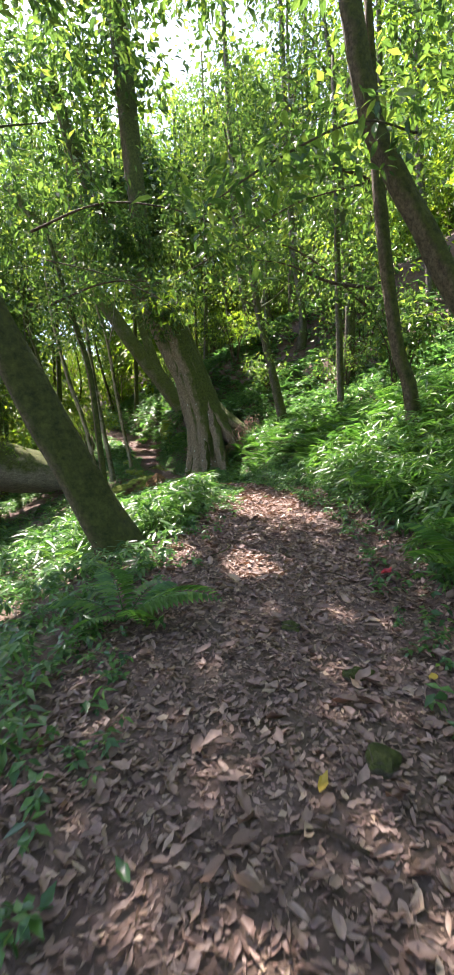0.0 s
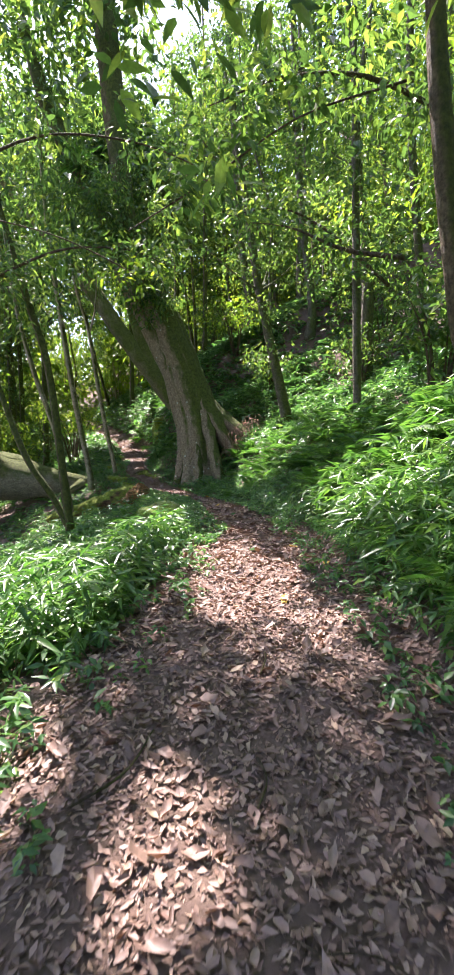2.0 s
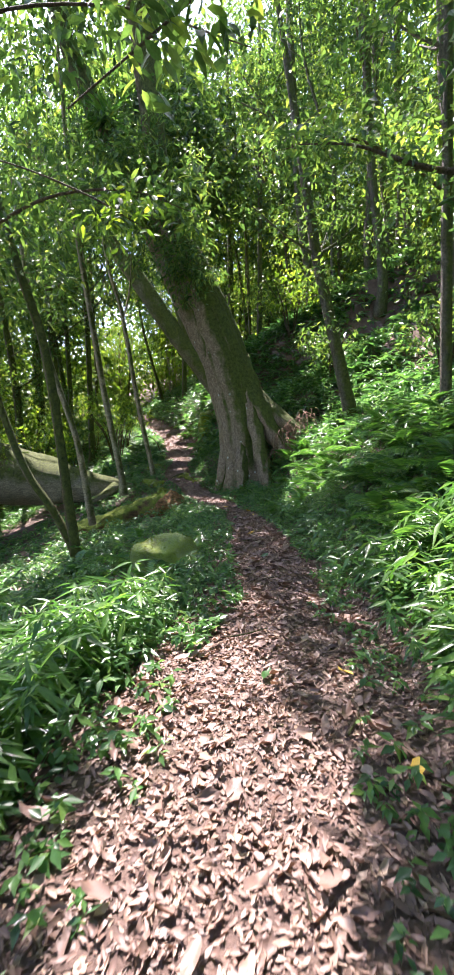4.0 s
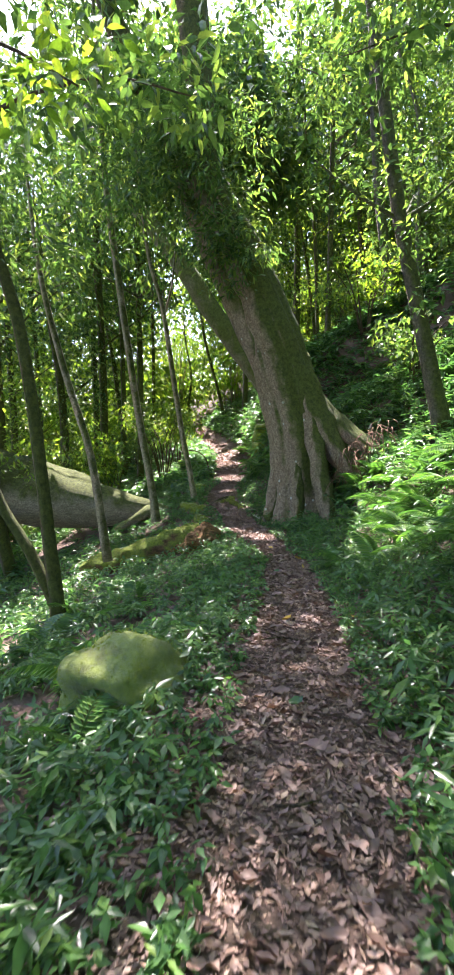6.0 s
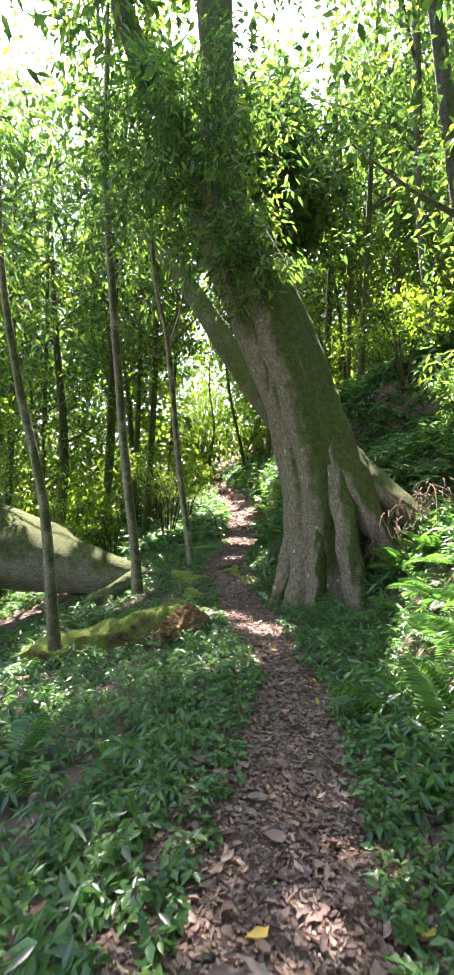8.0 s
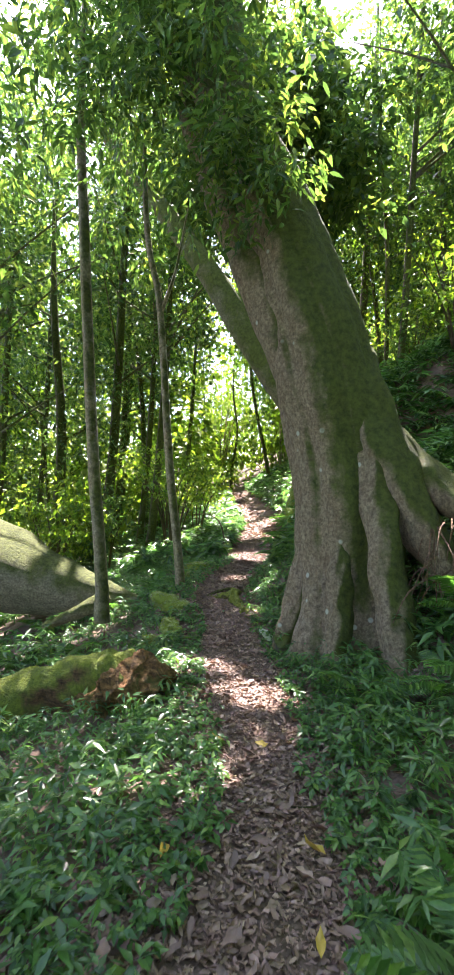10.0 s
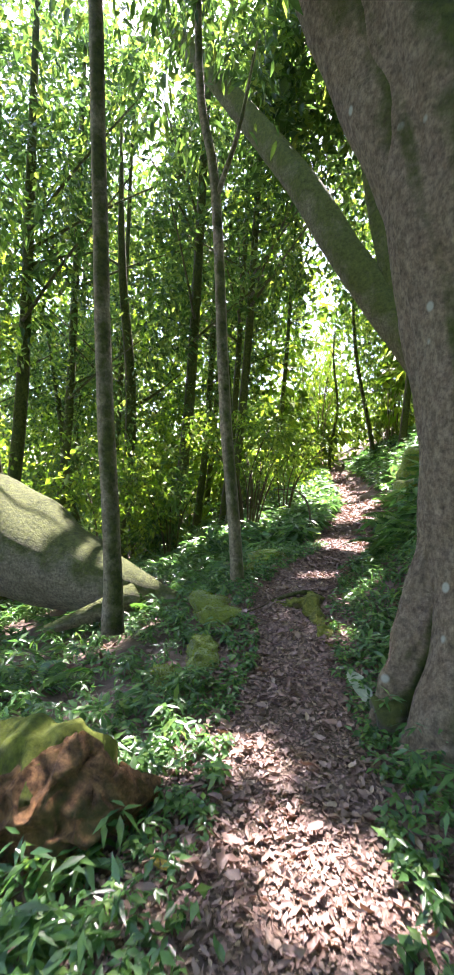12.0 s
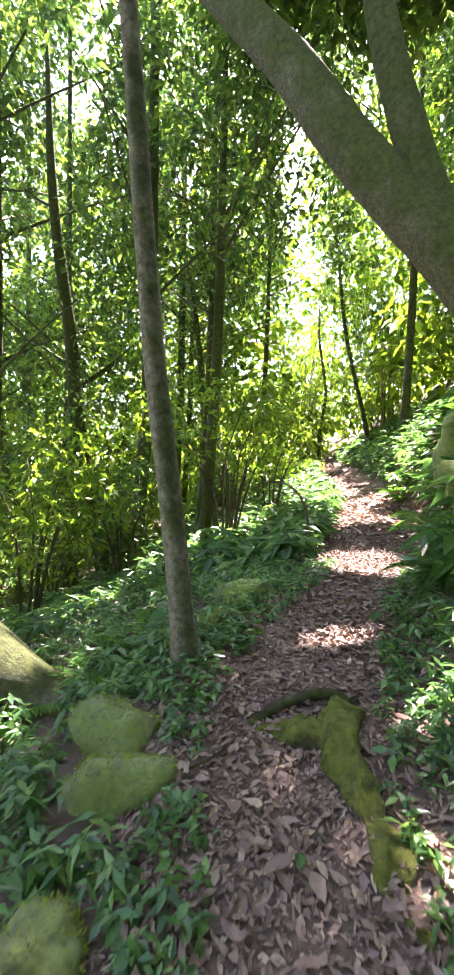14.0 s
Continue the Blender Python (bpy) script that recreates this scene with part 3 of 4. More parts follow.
tree_thing("sapling", SL, [[(-4.6, 19.2, -0.5, 0.13), (-4.65, 19.2, 0.2, 0.1), (-4.85, 19.2, 1.6, 0.095), (-5.02, 19.2, 2.9, 0.09), (-5.3, 19.2, 5.67, 0.085), (-5.5, 19.2, 8, 0.07), (-5.6, 19.3, 12, 0.04)]],
           M_SAPLING, [(-5.6, 19.4, 10, 1.8, 1.8, 3, 60)], 18, 0.24, tufts=0.5, form=FINE, group=SAPLINGS, droop=0.9)
tree_thing("sapling", SL, [[(-3.4, 13.4, -0.9, 0.11), (-3.5, 13.4, 1.0, 0.085), (-3.66, 13.4, 3.1, 0.08), (-4.0, 13.4, 4.5, 0.07), (-4.6, 13.5, 7, 0.04)],
                           [(-3.42, 13.4, -0.6, 0.09), (-3.8, 13.4, 0.2, 0.075), (-4.26, 13.4, 0.97, 0.07), (-4.7, 13.5, 2.2, 0.06), (-5.3, 13.6, 4.4, 0.03)]], M_MOSSBARK,
           [(-4.3, 13.5, 5.4, 1.5, 1.4, 1.8, 55)], 20, 0.19, tufts=0.45, form=FINE, group=SAPLINGS)
tree_thing("sapling", SL, [[(-4.45, 16.5, -0.8, 0.1), (-4.7, 16.5, 1.4, 0.075), (-5.2, 16.5, 3.2, 0.07), (-5.6, 16.5, 5.2, 0.05), (-5.8, 16.6, 7.5, 0.02)]], M_SAPLING,
           [(-5.3, 16.6, 6, 1.5, 1.5, 1.8, 50)], 20, 0.2, tufts=0.45, form=FINE, group=SAPLINGS)
# trees on the bank
tree_thing("mossy_tree", "crooked mossy tree arching over the bank",
           [[(3.9, 5.9, 1.6, 0.2), (3.2, 5.85, 2.2, 0.17), (2.65, 5.8, 2.95, 0.145), (2.3, 5.8, 3.6, 0.135), (1.98, 5.8, 4.15, 0.13), (1.7, 5.8, 4.75, 0.125), (1.52, 5.8, 5.6, 0.12), (1.4, 5.9, 7, 0.1), (1.6, 6, 9, 0.05)]],
           M_MOSSBARK, [(1.6, 6.4, 8.6, 2.6, 2.6, 1.6, 60)], 22, 0.24, sides=16)
tree_thing("slim_tree", "slim leaning tree with mossy bark on the bank", [[(2.7, 7, 1.2, 0.13), (2.58, 7, 2.0, 0.1), (2.4, 7, 2.6, 0.095), (2.15, 7, 4.6, 0.085), (2.0, 7, 7, 0.05)]], M_MOSSBARK,
           [(2.3, 7.3, 6.6, 1.8, 1.8, 1.4, 46)], 20, 0.18)
tree_thing("slim_tree", "slim upright tree on the wooded bank", [[(3.25, 14, 1.4, 0.13), (3.25, 14, 2.2, 0.1), (3.2, 14, 5, 0.09), (3.15, 14, 7.8, 0.07), (3.1, 14, 11, 0.04)]], M_FOREST,
           [(3.2, 14, 7.5, 2, 2, 3, 60)], 20, 0.2)


# forest on both sides
def forest():
    taken = [(-0.85, 19.4), (-1, 5), (-4.2, 20.9), (-4.6, 19.2), (-3.4, 13.4), (-4.45, 16.5), (3.6, 6), (2.7, 7), (3.25, 14), (-1.5, 25)]
    made = 0
    for k in range(3000):
        if made >= 105:
            break
        x, y = rng.uniform(-30, 18), rng.uniform(-9, 56)
        m = float(mid_path(y))
        side = x - m
        if (-3.6 < side < 2.6 and y < 41) or (-6 < side < 0 and 16 < y < 25) or any((x - a) ** 2 + (y - b) ** 2 < 5.5 for a, b in taken):
            continue
        taken.append((x, y))
        made += 1
        z = float(land(x, y))
        tall = rng.uniform(9, 16)
        r = rng.uniform(0.07, 0.2)
        lx, ly = rng.normal(-0.05, 0.08, 2)
        k2 = rng.normal(0, 0.25, 4)
        trunk = [(x, y, z - 0.3, r * 1.3), (x + lx * 2, y + ly * 2, z + 1.5, r), (x + lx * tall * 0.4 + k2[0], y + ly * tall * 0.4 + k2[1], z + tall * 0.4, r * 0.85),
                 (x + lx * tall * 0.7 + k2[2], y + ly * tall * 0.7 + k2[3], z + tall * 0.7, r * 0.6), (x + lx * tall, y + ly * tall, z + tall, r * 0.2)]
        limbs = [trunk]
        for b in range(3):
            h = rng.uniform(0.3, 0.75)
            a = rng.uniform(0, 6.28)
            o = np.array(trunk[2 if h < 0.5 else 3][:3])
            l = rng.uniform(0.9, 1.7)
            limbs.append([(*o, r * 0.3), (*(o + (math.cos(a) * l * 0.5, math.sin(a) * l * 0.5, l * 0.3)), r * 0.18), (*(o + (math.cos(a) * l, math.sin(a) * l, l * 0.7)), 0.015)])
        far = max(abs(side) - 6, 0) / 12
        spread = rng.uniform(2.4, 3.6)
        blobs = [(trunk[-1][0], trunk[-1][1], z + tall * 0.84, spread, spread, tall * 0.2, 60), (trunk[2][0], trunk[2][1], z + tall * 0.45, spread * 0.85, spread * 0.85, tall * 0.3, 90)]
        tree_thing("forest_tree", "forest tree with dark bark and dense green leaves", limbs, M_FOREST, blobs, 34, 0.15 + 0.07 * min(far, 1.5),
                   M_LIME if rng.random() < 0.2 else M_CANOPY, 0.65, group="trees of the forest", sides=8)



def tall_trees():
    """Added old trees whose wide crowns close over the trail, to shade it and cover the sky."""
    # (-6.4, 10.8) is placed to throw its shade on the start of the trail
    for x, y in ((-5.5, 1.5), (-7.5, 8), (-9.5, 14.5), (-6.4, 10.8), (-12.5, 22.5), (-10, 29), (1.2, 27), (-3.2, 33.5), (6, 31), (-15, 28), (-13, 37), (-6.8, 37), (0.5, 34), (-17, 18), (5.5, 3), (7, 11.5), (8.5, 21), (4.5, 27.5), (-3.5, -4), (-20, 30),
                 (-12.8, 32.5), (-15.8, 34.5), (-18.5, 24), (-18, 38), (-3, 41), (2.5, 39), (-14.2, 25.2), (-1.2, 30), (3.6, 23.5), (-13.5, 18.5), (-11.2, 27.6)):
        z = float(land(x, y))
        top = z + rng.uniform(14.5, 20)
        w = -0.35 if x > 0 else 0.25
        r0 = rng.uniform(0.12, 0.2)
        limbs = [[(x, y, z - 0.3, r0 * 1.5), (x + 0.1, y, z + 1.2, r0), (x + w, y + 0.2, z + 6, r0 * 0.85), (x + 2 * w, y, top - 2, r0 * 0.5), (x + 2 * w, y, top + 1, 0.04)]]
        for b in range(5):
            a, l = rng.uniform(0, 6.28), rng.uniform(2.5, 4.5)
            o = np.array((x + 1.6 * w, y + 0.05, z + rng.uniform(6.5, 11)))
            limbs.append([(*o, 0.05), (*(o + (math.cos(a) * l * 0.5, math.sin(a) * l * 0.5, l * 0.3)), 0.03), (*(o + (math.cos(a) * l, math.sin(a) * l, l * 0.55)), 0.015)])
        tree_thing("tall_tree", "tall forest tree with a wide dense green crown", limbs, M_FOREST,
                   [(x + 2 * w, y, top - 1.5, 5.0, 5.0, 2.8, 105), (x + 2 * w, y, z + 10.5, 4.2, 4.2, 3.8, 150)], 24, 0.25, M_CANOPY, 0.9, group="trees of the forest", sides=10)


tall_trees()

forest()


# ---- shrubs ----
def shrub(x, y, wide, tall, mat, leaf, label, name="shrub", group="shrubs of the forest", tufts=60, per=16, stems=6, form=LEAF, start=0.25):
    z = float(land(x, y))
    ob = base(name, x, y, z)
    tagged(ob, label, "shrub", group)
    inv = Matrix.Translation(ob.location).inverted()
    for i in range(stems):
        a = rng.uniform(0, 6.28)
        e = rng.uniform(0.4, 0.9) * wide
        pts = [(x + 0.1 * math.cos(a), y + 0.1 * math.sin(a), z - 0.1, 0.03), (x + 0.35 * e * math.cos(a), y + 0.35 * e * math.sin(a), z + tall * 0.45, 0.02), (x + e * math.cos(a + 0.3), y + e * math.sin(a + 0.3), z + tall * 0.8, 0.006)]
        part("stem", limb_mesh("stem", [limb(pts, 6, 4, 0.03, i)], M_STICK), ob).matrix_parent_inverse = inv
    c = np.array((x, y, z + tall * (0.5 + start / 2))) + ball_points(tufts, (wide, wide, tall * (0.5 - start / 2)))
    v, f = foliage(c, per, 0.35, leaf, form)
    part("leaves", raw_mesh("leaves", v, f, mat), ob).matrix_parent_inverse = inv


def shrubs():
    lab = "dense green leafy shrub of the forest understorey"
    n = 0
    for k in range(600):
        if n >= 62:
            break
        x, y = rng.uniform(-15, 11), rng.uniform(0, 42)
        side = x - float(mid_path(y))
        if -4.2 < side < 2.4 or (-7.5 < side < 0 and 13 < y < 24):
            continue
        n += 1
        shrub(x, y, rng.uniform(0.8, 1.5), rng.uniform(1.4, 3.4), M_LIME if rng.random() < 0.25 else M_CANOPY, rng.uniform(0.14, 0.2), lab)
    # round bush over a tangle of bare stems
    shrub(-7.6, 26.5, 1.9, 3.6, M_LIME, 0.15, "rounded bright green bush over a tangle of dark bare stems", "bush", "", 170, 18, 16, start=0.45)
    shrub(-9.8, 23.5, 1.7, 3.9, M_LIME, 0.17, "tall sunlit yellow-green bush below the trail", "bush", "", 130, 18, 7)
    shrub(-8.5, 30, 1.5, 3.2, M_LIME, 0.16, "sunlit bush beside the far trail", "bush", "", 90, 16, 7)


shrubs()


# ---- big smooth root or fallen trunk below the trail ----
def grey_root():
    pts = [(-4.45, 20.45, -0.5, 0.05), (-4.9, 20.4, -0.42, 0.16), (-5.7, 20.3, -0.35, 0.36), (-6.8, 20.25, -0.25, 0.62), (-8.2, 20.2, -0.05, 0.9), (-10.2, 20.1, 0.3, 1.05), (-13, 20, 0.9, 1.0)]
    ob = tagged(base("fallen_tree", -6.8, 20.25, land(-6.8, 20.25)), "large pale grey fallen trunk tapering towards the trail", "fallen tree")
    inv = Matrix.Translation(ob.location).inverted()
    part("trunk", limb_mesh("trunk", [limb(pts, 40, 9, 0.05, 3)], M_GREYROOT), ob).matrix_parent_inverse = inv
    part("root", limb_mesh("root", [limb([(-5.2, 20.1, -0.35, 0.16), (-5.4, 19.7, -0.5, 0.12), (-5.8, 19.2, -0.75, 0.06)], 14, 6, 0.08, 1)], M_GREYROOT), ob).matrix_parent_inverse = inv


grey_root()


# ---- rotten log ----
def rotten_log():
    log = base("rotten_log", -3.0, 17.1, land(-3.0, 17.1))
    tagged(log, "mossy rotten log with an orange-brown broken end", "log")
    inv = Matrix.Translation(log.location).inverted()
    pts = [(-5.2, 16.9, -1.15, 0.26), (-4.3, 17.0, -0.93, 0.29), (-3.3, 17.1, -0.6, 0.3), (-2.8, 17.17, -0.46, 0.29), (-2.62, 17.2, -0.42, 0.27)]
    v, f, caps = limb(pts, 48, 14, 0.05, 5)
    part("bark", limb_mesh("bark", [(crumple(crumple(v, 0.1, 2.2, 1), 0.045, 8.0, 2), f, caps)], M_LOG), log, "bark under a coat of green moss").matrix_parent_inverse = inv
    end = [(-3.25, 17.02, -0.66, 0.2), (-2.95, 17.06, -0.57, 0.27), (-2.68, 17.12, -0.48, 0.29), (-2.46, 17.18, -0.42, 0.24), (-2.36, 17.2, -0.4, 0.12)]
    v, f, caps = limb(end, 56, 18, 0.08, 2)
    part("broken_end", limb_mesh("broken_end", [(crumple(crumple(v, 0.16, 3.5, 7), 0.07, 12.0, 3), f, caps)], M_ROTTEN), log, "crumbling orange-brown rotten wood").matrix_parent_inverse = inv
    for k in range(9):
        o = np.array((-2.55, 17.16, -0.44)) + rng.normal(0, 0.1, 3)
        e = np.array((rng.uniform(0.12, 0.3), rng.normal(0, 0.05), rng.uniform(-0.03, 0.1)))
        part("splinter", limb_mesh("splinter", [limb([(*o, 0.03), (*(o + 0.5 * e), 0.022), (*(o + e), 0.004)], 6, 3, 0.15, k)], M_ROTTEN), log).matrix_parent_inverse = inv


rotten_log()


# ---- stones ----
def stone(x, y, sx, sy, sz, mat, label, sink=0.35, group="", seed=0, name="mossy_stone", turn=0.0):
    bm = bmesh.new()
    bmesh.ops.create_icosphere(bm, subdivisions=4, radius=1)
    for v in bm.verts:
        p = v.co.copy()
        k = 1 + 0.38 * noise.noise(p * 1.3 + Vector((seed * 7.1, 0, 0))) + 0.08 * noise.noise(p * 4 + Vector((0, seed * 3.3, 0))) + 0.03 * noise.noise(p * 13)
        q = Vector([math.copysign(abs(c) ** 0.8, c) for c in p]) * k
        v.co = (q.x * sx, q.y * sy, q.z * sz)
    me = bpy.data.meshes.new(name)
    bm.to_mesh(me)
    bm.free()
    me.polygons.foreach_set("use_smooth", np.ones(len(me.polygons), bool))
    me.materials.append(mat)
    ob = new(name, me)
    ob.matrix_world = pose(x, y, float(land(x, y)) + sz * (1 - 2 * sink), 0, 0, turn)
    if mat is M_MOSS:
        co = np.array([v.co[:] for v in me.vertices])
        no = np.array([v.normal[:] for v in me.vertices])
        pick = rng.integers(0, len(co), int(4200 * min(1.0, sx * 3)))
        pick = pick[no[pick, 2] > -0.2]
        m = len(pick)
        at = co[pick] + rng.normal(0, 0.006, (m, 3))
        yaw = np.arctan2(no[pick, 1], no[pick, 0]) + rng.normal(0, 0.8, m)
        v, f = scatter(LEAF, at, yaw, np.arcsin(np.clip(no[pick, 2], -1, 1)) * 0.7 + rng.normal(0, 0.4, m), rng.normal(0, 0.8, m), rng.uniform(0.007, 0.019, m), np.full(m, 1.1))
        part("moss", raw_mesh("moss", v, f, M_MOSSLEAF), ob, "shaggy moss tufts")["kind"] = "stuff"
    return tagged(ob, label, "stone", group)


stone(-0.88, 10.75, 0.42, 0.4, 0.26, M_MOSS, "broad flat boulder covered in bright green moss", 0.2, seed=1, turn=-10)
ML = "small mossy stone at the edge of the trail"
for i, (x, y, a, b, c) in enumerate([(-4.05, 20.15, 0.24, 0.18, 0.15), (-3.72, 19.87, 0.21, 0.15, 0.13), (-3.42, 19.25, 0.15, 0.13, 0.12), (-3.22, 19.0, 0.14, 0.12, 0.1), (-3.4, 18.7, 0.13, 0.11, 0.1), (-4.5, 22.3, 0.3, 0.22, 0.16), (-4.35, 21.6, 0.18, 0.14, 0.1),
                                     (-2.6, 18.9 - 1.9, 0.12, 0.1, 0.08)]):
    stone(x, y, a, b, c, M_MOSS, ML, 0.3, "mossy stones edging the trail", 3 + i, turn=40 * i)
stone(-1.62, 18.98, 0.11, 0.2, 0.16, M_STONE, "yellow-green mossy block of rock by the tree root", 0.3, seed=21, turn=20)
stone(-3.05, 25.2, 0.35, 0.4, 0.65, M_MOSS, "tall mossy rock standing beside the trail", 0.3, seed=25, name="mossy_rock")
stone(-2.9, 24.3, 0.3, 0.3, 0.3, M_MOSS, "squat mossy rock beside the trail", 0.3, seed=27, name="mossy_rock")
for i, (x, y, s) in enumerate([(0.62, 2.35, 0.07), (0.55, 1.72, 0.08), (0.35, 2.9, 0.06), (0.9, 1.5, 0.05)]):
    stone(x, y, s, s * 0.75, s * 0.5, M_STONE, "small brown stone half sunk in the litter", 0.3, "pebbles on the trail", 40 + i, "pebble", 70 * i)


# ---- roots and sticks ----
def rod(name, label, category, rows, mat, group="", sides=10, lift=0.0, rough=0.12, thing=True):
    pts = [(x, y, float(land(x, y)) + z + lift, r) for x, y, z, r in rows]
    v, f, caps = limb(pts, sides, 9, rough, rows[0][0])
    fat = max(r for _, _, _, r in rows)
    if fat > 0.04:
        v = crumple(crumple(v, 0.9 * fat, 0.35 / fat, 3), 0.35 * fat, 1.2 / fat, 5)
    return tagged(new(name, limb_mesh(name, [(v, f, caps)], mat)), label, category, group)


rod("mossy_root", "mossy tree root lying across the leafy trail", "root", [(-2.42, 19.85, -0.05, 0.03), (-2.5, 19.97, -0.02, 0.05), (-2.6, 20.1, 0.0, 0.06), (-2.72, 20.25, 0.02, 0.07), (-2.85, 20.42, 0.03, 0.085), (-3.0, 20.68, 0.03, 0.085), (-3.06, 20.85, -0.03, 0.05)], M_ROOT, "roots in the trail", 18, rough=0.2)
rod("mossy_root", "short mossy root crossing the trail", "root", [(-2.92, 20.55, 0.0, 0.06), (-3.08, 20.5, 0.02, 0.07), (-3.22, 20.46, 0.0, 0.06), (-3.35, 20.42, -0.05, 0.03)], M_ROOT, "roots in the trail", 14, rough=0.2)
rod("bare_root", "dark bare root curving over the trail", "root", [(-3.42, 20.42, 0.0, 0.02), (-3.3, 20.7, 0.04, 0.03), (-3.15, 20.85, 0.05, 0.03), (-3.0, 20.88, 0.0, 0.03)], M_STICK, "roots in the trail")
rod("bare_root", "crooked pale surface root below the saplings", "root", [(-4.1, 18.6, 0.3, 0.012), (-4.25, 18.75, 0.12, 0.02), (-4.6, 18.8, 0.1, 0.03), (-5.0, 18.7, 0.16, 0.028), (-5.5, 18.5, 0.1, 0.025), (-6.2, 18.3, 0.0, 0.02)], M_DRYROOT)
rod("dead_branch", "bare dead branch leaning beside the trail", "branch", [(-4.9, 24.6, 0.05, 0.02), (-5.2, 25, 0.7, 0.02), (-5.7, 25.3, 1.1, 0.015), (-6.4, 25.6, 1.2, 0.01)], M_STICK)
rod("mossy_plank", "split mossy chunk of wood by the log", "wood", [(-2.35, 16.85, 0.03, 0.05), (-2.5, 17.1, 0.12, 0.07), (-2.62, 17.35, 0.16, 0.05)], M_MOSS, sides=8)
for i in range(46):
    y = rng.uniform(1.2, 24)
    x = float(mid_path(y)) + rng.uniform(-0.8, 0.8)
    a, l, r = rng.uniform(0, 3.14), rng.uniform(0.15, 0.5), rng.uniform(0.004, 0.009)
    rod("stick", "thin dry stick on the leaf litter", "stick", [(x, y, 0.02, r), (x + 0.5 * l * math.cos(a), y + 0.5 * l * math.sin(a), 0.035, r), (x + l * math.cos(a + 0.3), y + l * math.sin(a + 0.3), 0.025, r * 0.5)], M_STICK, "sticks on the trail", 5)


# ---- undergrowth ----
def sown(count, near, far_, y0, y1, side, power=1.4):
    """Random places off one edge of the trail."""
    y = rng.uniform(y0, y1, count)
    d = near + (far_ - near) * rng.random(count) ** power
    x = np.interp(y, EY, ER) + d if side > 0 else np.interp(y, EY, EL) - d
    return np.stack([x, y, land(x, y)], -1)


def clear_of(p):
    """Leaves out what would grow through the big tree, log, stones."""
    keep = np.ones(len(p), bool)
    for x, y, r in ((-0.75, 19.3, 0.75), (-0.88, 10.75, 0.42), (-1.0, 4.95, 0.28), (-2.7, 17.15, 0.32), (-3.3, 17.1, 0.32), (-4.0, 17.0, 0.3), (-4.05, 20.1, 0.3), (-3.72, 19.85, 0.3), (-3.35, 19.1, 0.3), (-4.2, 20.9, 0.12), (-4.6, 19.2, 0.15),
                    (-2.05, 18.6, 0.3), (-5.6, 20.3, 0.4), (-6.8, 20.2, 0.6), (-8.2, 20.2, 0.9)):
        keep &= (p[:, 0] - x) ** 2 + (p[:, 1] - y) ** 2 > r * r
    return p[keep]


def whorls(p, tall, leaf, rays, form=LANCE, wide=1.0, tiers=2):
    """Stems with whorls of lance-shaped leaflets."""
    sets = []
    for tier in range(tiers):
        h = tall * rng.uniform(0.55, 1.1, len(p)) * (1 - 0.38 * tier)
        lean = rng.normal(0, 0.22, (len(p), 2)) * h[:, None]
        top = p + np.concatenate([lean, h[:, None]], 1)
        turn = rng.uniform(0, 6.28, len(p))
        tilt = rng.normal(0, 0.25, len(p))
        size = leaf * rng.uniform(0.6, 1.3, len(p))
        for r in range(rays):
            a = turn + r * 6.283 / rays + rng.normal(0, 0.2, len(p))
            sets.append(scatter(form, top + rng.normal(0, 0.012, top.shape), a, -0.25 + tilt * np.cos(a) + rng.normal(0, 0.3, len(p)), rng.normal(0, 0.35, len(p)), size * rng.uniform(0.7, 1.15, len(p)), np.full(len(p), wide)))
    return joined(sets)


def stuff(name, sets, mat, label, category):
    v, f = sets
    return tagged(new(name, raw_mesh(name, v, f, mat, True)), label, category, kind="stuff")


